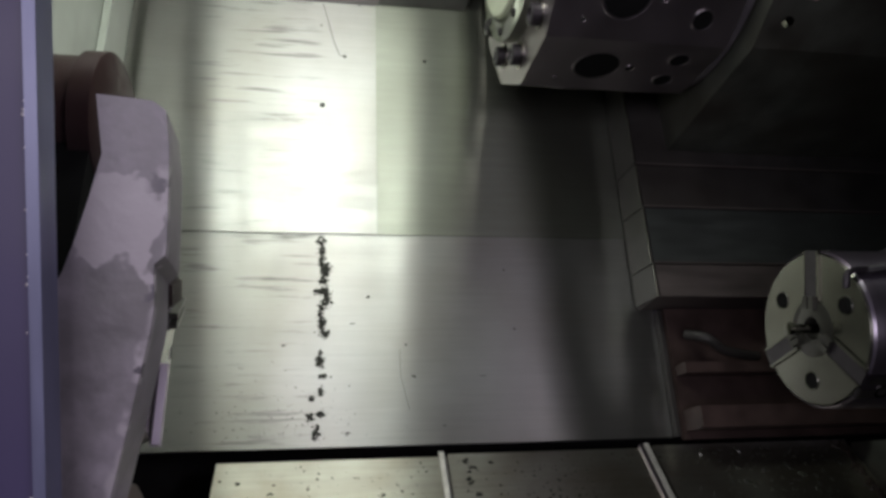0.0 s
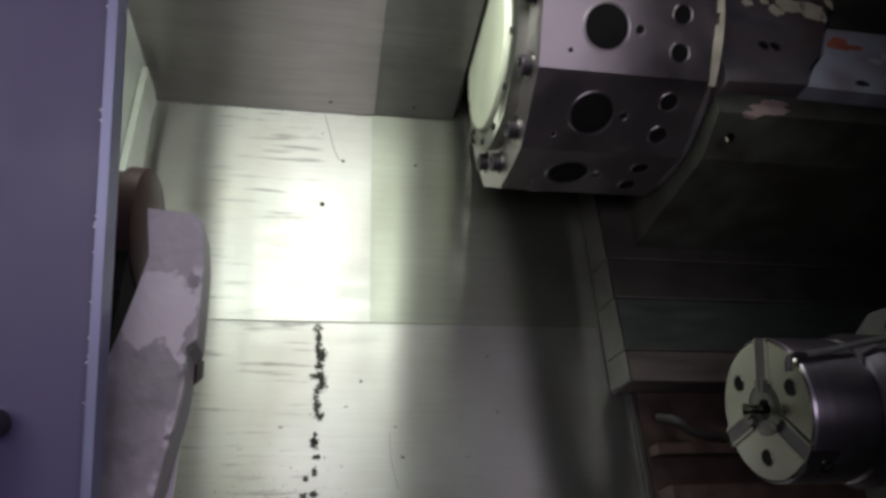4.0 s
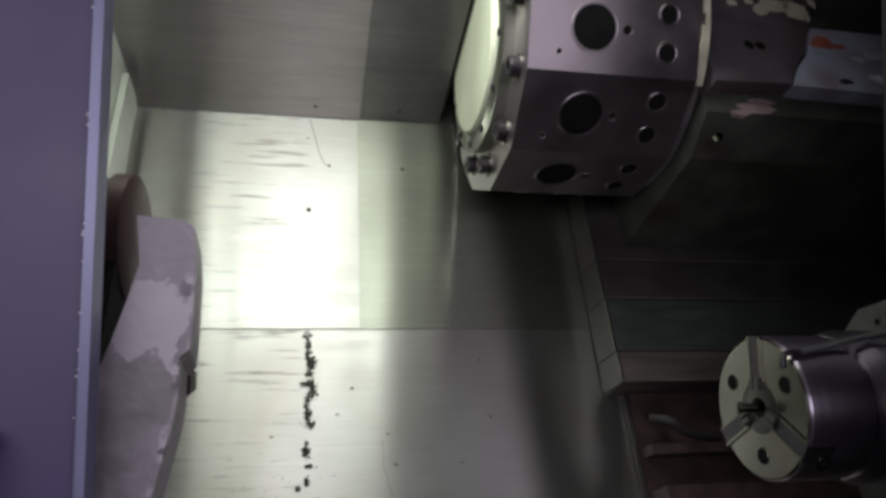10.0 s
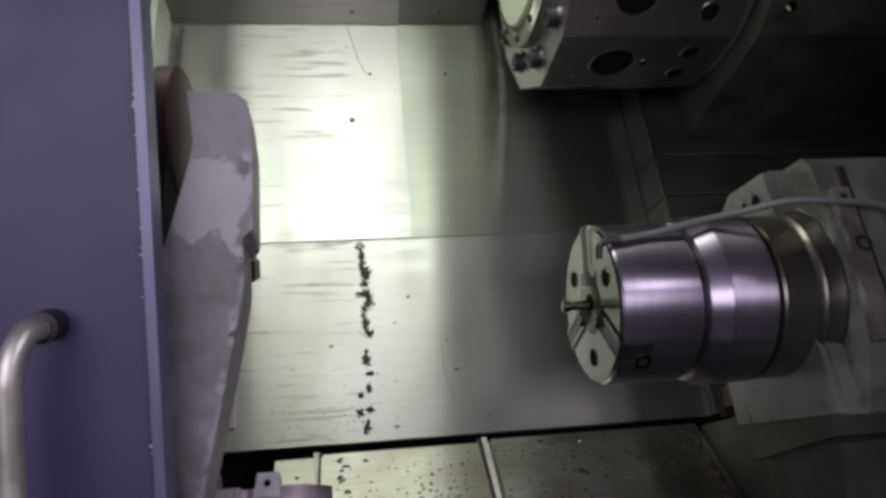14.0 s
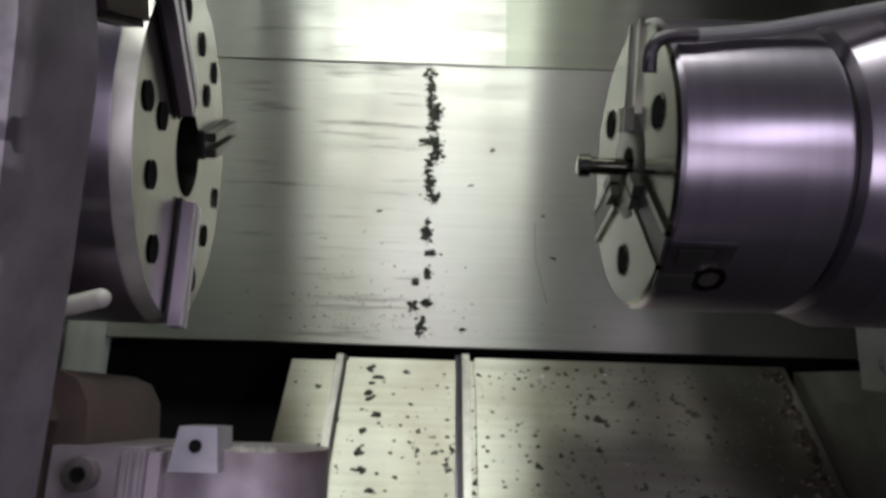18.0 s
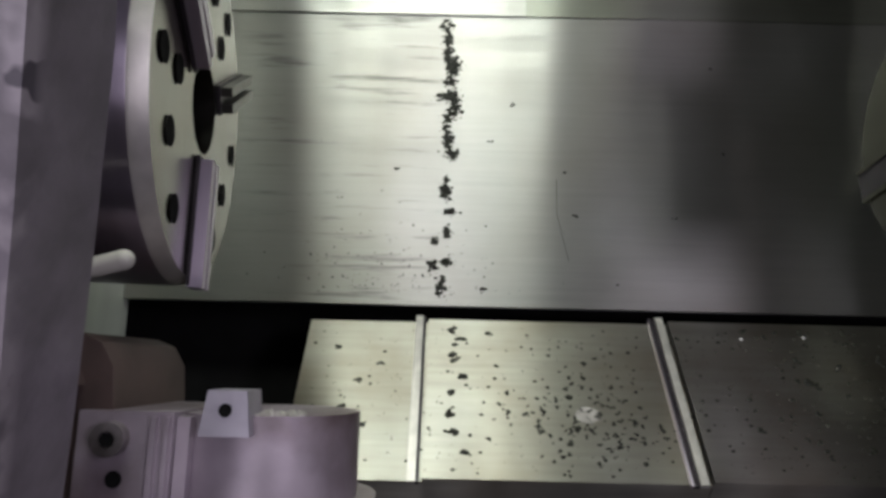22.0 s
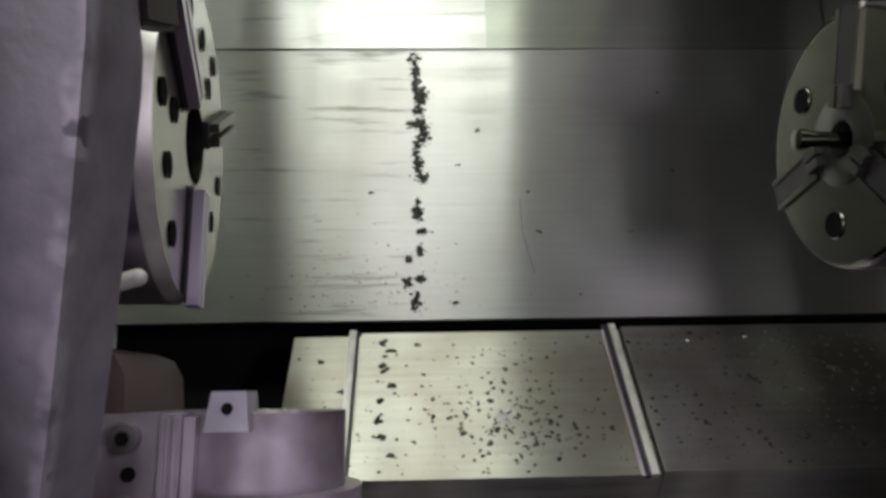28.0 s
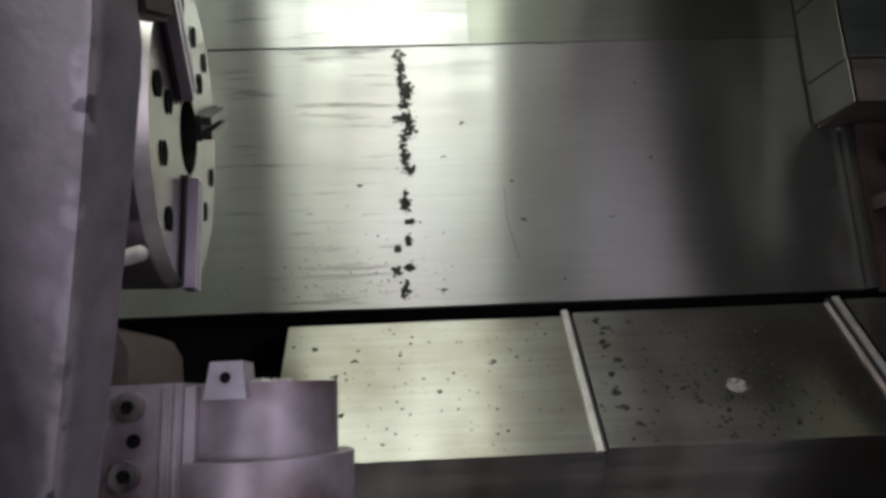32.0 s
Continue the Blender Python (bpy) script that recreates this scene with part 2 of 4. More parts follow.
M_TURRET = material("turret_machined_steel", (0.32, 0.285, 0.3), 0.38, 1.0, amount=0.06, scale=20, stain=0.1, stain_scale=6, bump=0.015)
M_CREAM = material("cream_cover_disc", (0.62, 0.66, 0.5), 0.5, 0, amount=0.08, scale=25, stain=0.3, stain_scale=12, bump=0.03)
M_HEAD = material("grey_green_carriage_paint", (0.135, 0.142, 0.135), 0.3, 0.15, amount=0.4, scale=26, stain=0.95, stain_scale=8,
                  stain_color=(0.08, 0.075, 0.062), bump=0.1)
M_SADDLE = material("dark_olive_oily_casting", (0.055, 0.06, 0.05), 0.45, 0.1, amount=0.35, scale=22, stain=0.8, stain_scale=9,
                    stain_color=(0.03, 0.025, 0.02), bump=0.25)
M_BELL = material("oily_spindle_nose_steel", (0.17, 0.165, 0.15), 0.3, 0.85, amount=0.25, stretch=(30, 1, 1), scale=6, stain=0.9, stain_scale=9,
                  stain_color=(0.07, 0.045, 0.035), bump=0.02)
M_BAR = material("pale_oily_lilac_bar", (0.22, 0.205, 0.21), 0.28, 0.5, amount=0.4, scale=45, stain=0.8, stain_scale=22, stain_color=(0.09, 0.07, 0.05), bump=0.15)
M_SMEAR = material("brown_grey_oily_panel", (0.1, 0.085, 0.068), 0.35, 0.2, amount=0.3, scale=14, stain=0.8, stain_scale=9, stain_color=(0.05, 0.03, 0.025))
M_CHIPS = material("brown_chips", (0.16, 0.085, 0.038), 0.55, 0.3, amount=0.85, scale=160, stain=0.6, stain_scale=30, bump=0.8)
M_SLUDGE = material("brown_black_sludge", (0.022, 0.015, 0.01), 0.45, 0.1, amount=0.6, scale=120, bump=0.5)
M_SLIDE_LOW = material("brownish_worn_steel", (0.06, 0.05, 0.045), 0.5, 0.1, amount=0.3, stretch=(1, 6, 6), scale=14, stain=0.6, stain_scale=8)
M_SLIDE_MID = material("greenish_shaded_steel", (0.03, 0.034, 0.031), 0.5, 0.1, amount=0.3, stretch=(1, 6, 6), scale=14, stain=0.6, stain_scale=8)
M_CARRIER = material("dark_oily_slide_paint", (0.1, 0.092, 0.1), 0.4, 0.15, amount=0.35, scale=20, stain=0.9, stain_scale=10, stain_color=(0.06, 0.032, 0.024), bump=0.1, spread=(0.45, 0.65))
M_FLECK = material("white_fleck", (0.8, 0.8, 0.78), 0.6)
M_FLAKE = material("flaking_cream_paint", (0.5, 0.48, 0.36), 0.5, 0, amount=0.2, scale=60, stain=0.5, stain_scale=30, bump=0.2)
M_TAG = material("worn_blue_grey_label", (0.4, 0.45, 0.52), 0.4, 0.1, amount=0.2, scale=40, stain=0.6, stain_scale=20, stain_color=(0.15, 0.05, 0.04))
M_REDMARK = material("faded_red_mark", (0.42, 0.13, 0.08), 0.5, 0, amount=0.4, scale=60, stain=0.6, stain_scale=30)
M_PALEMARK = material("rubbed_pale_blue_paint", (0.6, 0.66, 0.7), 0.5, 0, amount=0.4, scale=60, stain=0.6, stain_scale=30)
M_PINK = material("bare_pinkish_casting", (0.3, 0.22, 0.21), 0.5, 0.1, amount=0.4, scale=50, stain=0.6, stain_scale=25, bump=0.1)
M_PALE = material("pale_edge_steel", (0.05, 0.048, 0.043), 0.42, 0.3, amount=0.2, scale=30, stain=0.5, stain_scale=15)
M_HOSE = material("grey_hose", (0.13, 0.13, 0.13), 0.5, 0, amount=0.08, scale=40)
M_WHITEHOSE = material("white_hose", (0.42, 0.41, 0.37), 0.45, 0, scale=40)
M_SWARF = material("oily_swarf", (0.018, 0.02, 0.012), 0.5, 0.2, amount=0.6, scale=200, bump=0.2)
M_RUST = material("rusty_cast_brown", (0.085, 0.057, 0.052), 0.6, 0.2, amount=0.3, scale=40, stain=0.5, bump=0.2)
M_HUB = material("dark_violet_grey_casting", (0.026, 0.021, 0.023), 0.45, 0.1, amount=0.3, scale=40, stain=0.5, stain_color=(0.05, 0.025, 0.02), bump=0.1)
M_RECESS = material("brown_oily_recess", (0.04, 0.026, 0.023), 0.5, 0.1, amount=0.4, scale=30, stain=0.6, bump=0.2)
M_WORNSCREW = material("worn_oily_screw_steel", (0.26, 0.235, 0.24), 0.4, 0.6, amount=0.4, scale=80, stain=0.8, stain_scale=60, stain_color=(0.05, 0.04, 0.035))
M_BLOCK = material("pale_lilac_metal", (0.36, 0.34, 0.39), 0.42, 0.3, amount=0.15, scale=60, stain=0.4, stain_scale=40, bump=0.05)
M_BRACKET = material("lilac_grey_bracket", (0.31, 0.265, 0.305), 0.42, 0.25, amount=0.3, scale=28, stain=0.85, stain_scale=16,
                     stain_color=(0.1, 0.068, 0.066), bump=0.15, spread=(0.42, 0.62))
M_SUBFACE = material("oily_ground_steel", (0.15, 0.15, 0.126), 0.2, 1.0, rough_var=0.06, amount=0.12, scale=30, stain=0.5, stain_scale=14, bump=0.02)
for m in (M_SHADE, M_HUB):
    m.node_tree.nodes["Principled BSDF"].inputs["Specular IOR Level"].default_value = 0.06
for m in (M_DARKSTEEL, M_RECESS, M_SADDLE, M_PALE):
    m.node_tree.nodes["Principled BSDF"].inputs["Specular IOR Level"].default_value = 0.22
M_SIDE = material("pale_green_grey_wall_paint", (0.33, 0.36, 0.31), 0.45, 0.0, amount=0.12, stretch=(6, 6, 1), scale=9, stain=0.6, stain_scale=7,
                  stain_color=(0.16, 0.17, 0.14), bump=0.03)
M_ROOM = material("workshop_wall", (0.34, 0.33, 0.36), 0.8, 0, amount=0.1, scale=8)
M_FLOOR = material("workshop_floor", (0.2, 0.2, 0.2), 0.7, 0, amount=0.2, scale=8)
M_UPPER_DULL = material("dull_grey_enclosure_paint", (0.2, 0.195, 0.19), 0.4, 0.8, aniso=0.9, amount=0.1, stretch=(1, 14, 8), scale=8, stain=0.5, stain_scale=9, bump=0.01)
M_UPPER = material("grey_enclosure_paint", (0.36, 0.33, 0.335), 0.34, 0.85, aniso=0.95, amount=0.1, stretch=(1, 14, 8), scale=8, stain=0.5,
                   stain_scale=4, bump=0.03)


# ---- mesh helpers ----
def thing(name, label="", category="", m=Matrix(), group="", kind=""):
    ob = new(name)
    ob.empty_display_size = 0.02
    ob.matrix_basis = BED @ m
    return tagged(ob, label, category, group, kind)


def finish(bm, bevel=0.0, smooth=False):
    if bevel:
        edges = [e for e in bm.edges if len(e.link_faces) == 2 and e.calc_face_angle(0) > 0.6]
        bmesh.ops.bevel(bm, geom=edges, offset=bevel, segments=2, affect="EDGES", clamp_overlap=True)
    bmesh.ops.recalc_face_normals(bm, faces=bm.faces)
    for f in bm.faces:
        f.smooth = smooth
    if smooth:
        for e in bm.edges:
            if len(e.link_faces) == 2 and e.calc_face_angle(0) > 0.6:
                e.smooth = False


def part(name, bm, mat, parent=None, label="", bevel=0.0, smooth=False, m=Matrix()):
    finish(bm, bevel, smooth)
    uv = bm.loops.layers.uv.new("grain")
    for f in bm.faces:
        for lp in f.loops:
            co = lp.vert.co
            lp[uv].uv = ((math.hypot(co.y, co.z) if abs(f.normal.x) > 0.7 else co.x), math.atan2(co.z, co.y)) if mat is M_CHUCK else (co.z - co.y * 0.7, co.x)
    me = bpy.data.meshes.new(name)
    bm.to_mesh(me)
    bm.free()
    me.materials.append(mat)
    ob = new(name, me)
    if parent:
        ob.parent = parent
        ob.matrix_basis = m
    else:
        ob.matrix_basis = BED @ m
    return tagged(ob, label)


def structure(name, bm, mat, label, category, bevel=0.0):
    return tagged(part(name, bm, mat, None, "", bevel), label, category, "", "structure")


def prism(bm, poly, lo, hi, axis=0):
    """A polygon in the two other axes, drawn out along one axis."""
    def at(a, p):
        c = list(p)
        c.insert(axis, a)
        return c
    a = [bm.verts.new(at(lo, p)) for p in poly]
    b = [bm.verts.new(at(hi, p)) for p in poly]
    bm.faces.new(a)
    bm.faces.new(b[::-1])
    k = len(poly)
    for i in range(k):
        bm.faces.new((a[i], b[i], b[(i + 1) % k], a[(i + 1) % k]))
    return bm


def box(x0, x1, y0, y1, z0, z1, bm=None):
    return prism(bm or bmesh.new(), [(y0, z0), (y1, z0), (y1, z1), (y0, z1)], x0, x1)


def lathe(profile, seg=64, y=0.0, z=0.0, bm=None):
    """A turned body round an x line: profile of (x, radius)."""
    bm = bm or bmesh.new()
    rings = []
    for x, r in profile:
        if r <= 0:
            rings.append([bm.verts.new((x, y, z))])
        else:
            rings.append([bm.verts.new((x, y + r * math.cos(2 * math.pi * i / seg), z + r * math.sin(2 * math.pi * i / seg))) for i in range(seg)])
    for a, b in zip(rings, rings[1:]):
        for i in range(seg):
            j = (i + 1) % seg
            if len(a) == 1:
                bm.faces.new((a[0], b[j], b[i]))
            elif len(b) == 1:
                bm.faces.new((a[i], a[j], b[0]))
            else:
                bm.faces.new((a[i], a[j], b[j], b[i]))
    return bm


def turned(bm, m):
    bmesh.ops.transform(bm, matrix=m, verts=bm.verts)
    return bm


def pipe(points, r, seg=10):
    """A round tube along a smoothed line of points."""
    pts = [Vector(p) for p in points]
    fine = []
    for i in range(len(pts) - 1):
        p0, p1, p2, p3 = pts[max(i - 1, 0)], pts[i], pts[i + 1], pts[min(i + 2, len(pts) - 1)]
        for k in range(8):
            u = k / 8
            fine.append(0.5 * ((2 * p1) + (p2 - p0) * u + (2 * p0 - 5 * p1 + 4 * p2 - p3) * u * u + (3 * p1 - p0 - 3 * p2 + p3) * u ** 3))
    fine.append(pts[-1])
    bm = bmesh.new()
    rings = []
    for i, p in enumerate(fine):
        d = (fine[min(i + 1, len(fine) - 1)] - fine[max(i - 1, 0)]).normalized()
        q = d.to_track_quat("Z", "Y")
        rings.append([bm.verts.new(p + q @ Vector((r * math.cos(2 * math.pi * k / seg), r * math.sin(2 * math.pi * k / seg), 0))) for k in range(seg)])
    for a, b in zip(rings, rings[1:]):
        for k in range(seg):
            bm.faces.new((a[k], a[(k + 1) % seg], b[(k + 1) % seg], b[k]))
    bm.faces.new(rings[0])
    bm.faces.new(rings[-1][::-1])
    return bm


def along(p, n):
    """The pose that turns a mesh built along +x so that it points along n from p."""
    return Matrix.Translation(p) @ Vector(n).to_track_quat("X", "Z").to_matrix().to_4x4()


rnd = random.Random(7)


def crumb(bm, x, y, z, s, flat=0.35, up=(0, -1, 0)):
    """One ragged chip lying on a surface whose outward side is up."""
    q = Vector(up).to_track_quat("Z", "Y")
    k = rnd.choice((5, 6, 7))
    a0 = rnd.uniform(0, 6.28)
    el = rnd.uniform(0.55, 1.0)
    base, top = [], []
    for i in range(k):
        a = a0 + 6.283 * i / k
        r = s * rnd.uniform(0.6, 1.15)
        v = Vector((r * math.cos(a), r * el * math.sin(a), 0))
        base.append(bm.verts.new(Vector((x, y, z)) + q @ v))
        top.append(bm.verts.new(Vector((x, y, z)) + q @ (v * rnd.uniform(0.4, 0.7) + Vector((0, 0, s * flat * rnd.uniform(0.7, 1.3))))))
    bm.faces.new(base)
    bm.faces.new(top[::-1])
    for i in range(k):
        bm.faces.new((base[i], top[i], top[(i + 1) % k], base[(i + 1) % k]))

# ---- structure ----
ZB, ZT, XL, XR = -0.295, 0.413, -0.298, 0.487
lower = box(XL, XR, 0.0, 0.012, ZB, 0.006)
structure("wall_bed_lower", lower, M_PLATE, "brushed sheet steel bed cover, lower sheet, scratched and oily", "sheet steel", 0.0008)
structure("wall_bed_upper", box(XL, 0.0795, -0.0025, -0.0003, 0.0, ZT), M_PLATE, "brushed sheet steel bed cover, upper sheet overlapping the lower", "sheet steel", 0.0008)
structure("wall_bed_right", box(0.0797, XR + 0.6, -0.0017, -0.0003, 0.0, 0.619), M_PLATE_DULL, "brushed sheet steel bed cover beside the turret slide", "sheet steel", 0.0006)
# both top sheets run on forward out of view, added against light from above
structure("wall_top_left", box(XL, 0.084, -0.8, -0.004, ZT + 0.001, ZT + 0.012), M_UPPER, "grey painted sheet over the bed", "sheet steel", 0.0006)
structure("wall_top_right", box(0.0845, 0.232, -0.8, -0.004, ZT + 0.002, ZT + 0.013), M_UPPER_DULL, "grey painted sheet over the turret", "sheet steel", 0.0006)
structure("wall_left", box(-0.31, XL - 0.001, -0.4, 0.012, -0.5, ZT), M_SIDE, "pale green-grey side wall round the main spindle", "side wall", 0.001)
# unseen roof and step, added to keep workshop light off the right side
structure("light_block_roof", box(0.2325, 1.4, -0.8, 0.012, 0.62, 0.632), M_DARKSTEEL, "unseen dark sheet added over the turret to keep light out", "sheet steel")
structure("light_block_step", box(0.2325, 0.24, -0.8, -0.004, ZT + 0.014, 0.619), M_DARKSTEEL, "unseen dark upright sheet added to close the roof against light", "sheet steel")
# recess sheets and tray carry the shade under the cover as black colour
structure("wall_recess_back", box(-0.5, 1.6, 0.06, 0.07, -0.62, ZB + 0.02), M_SHADE, "recess under the bed cover, its shade painted black", "recess")
structure("wall_recess_top", box(-0.5, 1.6, 0.013, 0.059, ZB + 0.004, ZB + 0.012), M_SHADE, "underside of the bed cover, its shade painted black", "recess")
structure("wall_recess_left", box(-0.32, -0.31, -0.3, 0.06, -0.62, -0.3), M_SHADE, "side of the recess, its shade painted black", "recess")
structure("wall_right", box(1.4, 1.41, -1.0, 0.06, -0.7, 0.5), M_DARKSTEEL, "unseen dark right-hand wall that closes the machine", "side wall")
structure("tray", box(-0.5, 1.6, -0.45, 0.06, -0.63, -0.62), M_SHADE, "chip tray under the slides, its shade painted black", "chip tray")

# workshop shell round the machine
def world_box(name, x0, x1, y0, y1, z0, z1, mat, label, category):
    ob = part(name, box(x0, x1, y0, y1, z0, z1), mat)
    ob.matrix_basis = Matrix()
    return tagged(ob, label, category, "", "structure")


world_box("floor", -3, 3, -4, 2, -0.1, 0, M_FLOOR, "grey concrete workshop floor", "floor")
world_box("wall_behind", -3, 3, -4.1, -4, 0, 3.2, M_ROOM, "plain workshop wall behind the operator", "wall")
world_box("wall_west", -3.1, -3, -4, 2, 0, 3.2, M_ROOM, "plain workshop side wall", "wall")
world_box("wall_east", 3, 3.1, -4, 2, 0, 3.2, M_ROOM, "plain workshop side wall", "wall")
world_box("wall_back", -3, 3, 2, 2.1, 0, 3.2, M_ROOM, "plain workshop back wall", "wall")
world_box("ceiling", -3, 3, -4, 2, 3.2, 3.3, M_ROOM, "plain workshop ceiling", "ceiling")

world_box("machine_base", -0.9, 1.45, -0.68, 0.75, 0.002, 0.47, M_DOOR, "violet-blue painted lathe base under the slant bed", "machine base")

# unseen panel added beyond the door opening, in the plane of the door, to shade the right side
front = structure("light_block_front", box(0.485, 1.4, 0.0, 0.03, -0.75, 0.75), M_DARKSTEEL, "unseen dark front panel added to shade the right side", "front panel", 0.002)
front.matrix_basis = BED @ pose(0, -0.66, 0.0, math.degrees(math.atan(0.5)), 0, 0)

# ---- door ----
LEAN = math.degrees(math.atan(0.5))
door = thing("sliding_door", "violet-blue painted sliding door, half open, with pale metal edge", "door", pose(-0.1225, -0.685, 0.0, LEAN, 0, 0))
part("panel", box(-0.75, -0.0065, 0.002, 0.016, -0.95, 0.7), M_DOOR, door, "", 0.002)
part("edge_strip", box(-0.006, 0.0, -0.001, 0.019, -0.95, 0.7), M_ALU, door, "scratched grey-violet metal edge strip", 0.0025, True)
handle = part("handle", pipe([(-0.058, -0.012, -0.33), (-0.06, -0.026, -0.332), (-0.064, -0.034, -0.35), (-0.066, -0.034, -0.39), (-0.069, -0.034, -0.6), (-0.069, -0.02, -0.63), (-0.069, 0.0, -0.632)], 0.0068, 16), M_STRIP, door, "bright tube handle", 0, True)
part("handle_mount", turned(lathe([(0, 0.009), (0.016, 0.009), (0.016, 0)], 18), along((-0.057, 0.002, -0.33), (0, -1, 0))), M_BLACK, handle, "black handle mount", 0, True)
bm = bmesh.new()
for _ in range(60):
    crumb(bm, -0.0066 + rnd.gauss(0, 0.0006), 0.0016, rnd.uniform(-0.7, 0.4), rnd.uniform(0.0006, 0.0018), 0.2)
tagged(part("paint_chips", bm, M_WORN, door), "pale chips along the door edge", "", "", "stuff")

# ---- arm casting beside the main chuck ----
arm = thing("arm_casting", "grey painted cast arm with chipped worn edges", "machine casting")
outline = [(-0.109, -0.154), (-0.0795, -0.156), (-0.0725, -0.1605), (-0.0708, -0.18), (-0.0722, -0.225), (-0.0732, -0.2335), (-0.0792, -0.2385), (-0.0795, -0.261), (-0.0815, -0.272), (-0.0925, -0.317), (-0.106, -0.368),
           (-0.1165, -0.405), (-0.158, -0.56), (-0.215, -0.56), (-0.19, -0.36), (-0.15, -0.28), (-0.1277, -0.2424), (-0.1217, -0.228), (-0.1125, -0.2025), (-0.1064, -0.183)]


def arm_y(z, back=0.0):
    """The arm's front stands parallel to the door."""
    return -0.639 - 0.49 * z + back


bm = prism(bmesh.new(), outline, 0, 0.036, 1)
for v in bm.verts:
    v.co.y = arm_y(v.co.z, v.co.y)
part("body", bm, M_CAST, arm, "", 0.0055, True)
part("neck", box(-0.3, -0.145, -0.458, -0.41, -0.33, -0.285), M_CAST, arm, "", 0.006, True)
part("stop_pad", turned(box(-0.0895, -0.0775, -0.003, 0.0278, -0.0046, 0.0125), pose(0, -0.478, -0.247, 26, 0, 0)), M_RECESS, arm, "dark brown stop pad", 0.002)
# no machine part: a black block stands for the shadowed gap here
part("gap_shade", box(-0.3, -0.15, -0.455, -0.4, -0.225, -0.11), M_SHADE, arm, "black block painted as the shaded gap under the hub", 0.004)
part("hub", lathe([(-0.3, 0.054), (-0.165, 0.054), (-0.164, 0.058), (-0.149, 0.058), (-0.147, 0.054), (-0.147, 0)], 48, -0.415, -0.088), M_HUB, arm, "dark violet-grey round hub", 0, True)

# ---- main spindle chuck ----
main = thing("main_chuck", "large three-jaw power chuck, bright steel", "chuck", pose(-0.133, AY, AZ, 0, 0, 7))
# brighter steel than the body paints the highlight along the bevel
part("chamfer_ring", lathe([(-0.0085, 0.0998), (-0.007, 0.0996), (0.0, 0.0965)], 96), M_STRIP, main, "bevelled rim in brighter steel, its highlight in the colour", 0, True)
part("face", lathe([(0.0, 0.0965), (0.0, 0.026), (-0.05, 0.026), (-0.05, 0.0)], 96), M_FACE, main, "ground face with a dark bore", 0, True)
part("body", lathe([(-0.085, 0.0), (-0.085, 0.098), (-0.08, 0.1), (-0.009, 0.1), (-0.0085, 0.0998)], 96), M_CHUCK, main, "", 0, True)
part("spindle_nose", lathe([(-0.18, 0.075), (-0.085, 0.075)], 48), M_BLACK, main, "", 0, True)
for k in range(3):
    a = radians(-90 + 120 * k)
    mm = pose(0, 0, 0, math.degrees(a), 0, 0)
    # slot laid on as a black plate, its depth's shade painted
    part("jaw_slot", box(0.0005, 0.0025, 0.03, 0.101, -0.009, 0.009), M_BLACK, main, "jaw slot, a black plate for its shade", 0, False, mm)
    part("master_jaw", box(0.001, 0.009, 0.032, 0.102, -0.0078, -0.0022, box(0.001, 0.009, 0.032, 0.102, 0.0022, 0.0078)), M_CORE if k == 1 else M_CHUCK, main, "serrated jaw in darker steel" if k == 1 else "bright serrated jaw", 0.0006, False, mm)
    # bolt holes are flat black discs; the shade inside is in the colour
    for da, rr in ((32, 0.055), (32, 0.08), (-32, 0.08), (60, 0.07)):
        b = a + radians(da)
        part("bolt_hole", lathe([(0.001, 0.0075), (0.0005, 0.0)], 20, rr * math.cos(b), rr * math.sin(b)), M_SHADE, main, "socket hole, a black disc for its shade")

# ---- lower way covers ----
DY, DZ = COV_B[0] - COV_A[0], COV_B[1] - COV_A[1]
CL = math.hypot(DY, DZ)
NY, NZ = DZ / CL, -DY / CL      # outward normal of the cover top
DOWN = (0.7071, -0.7071)


def cover_prism(x0, x1, lift, extra_front=0.0):
    """A folded cover: sloping top sheet and a skirt that hangs down in front."""
    a = (COV_A[0] + NY * lift, COV_A[1] + NZ * lift)
    b = (COV_B[0] + NY * lift + DY / CL * extra_front, COV_B[1] + NZ * lift + DZ / CL * extra_front)
    c = (b[0] + DOWN[0] * 0.11, b[1] + DOWN[1] * 0.11)
    th = 0.0022
    a2 = (a[0] - NY * th, a[1] - NZ * th)
    b2 = (b[0] - NY * th + DOWN[0] * 0.002 - DY / CL * 0.002, b[1] - NZ * th + DOWN[1] * 0.002 - DZ / CL * 0.002)
    c2 = (c[0] - DY / CL * th, c[1] - DZ / CL * th)
    return prism(bmesh.new(), [a, b, c, c2, b2, a2], x0, x1)


def on_cover(x, u, lift):
    """A point on the cover top, u from 0 at the back to 1 at the front."""
    return (x, COV_A[0] + DY * u + NY * lift, COV_A[1] + DZ * u + NZ * lift)


def strip_prism(x0, x1, lift):
    a, b = on_cover(0, -0.02, lift), on_cover(0, 1.02, lift)
    a2, b2 = on_cover(0, -0.02, lift + 0.004), on_cover(0, 1.02, lift + 0.004)
    return prism(bmesh.new(), [a[1:], b[1:], b2[1:], a2[1:]], x0, x1)


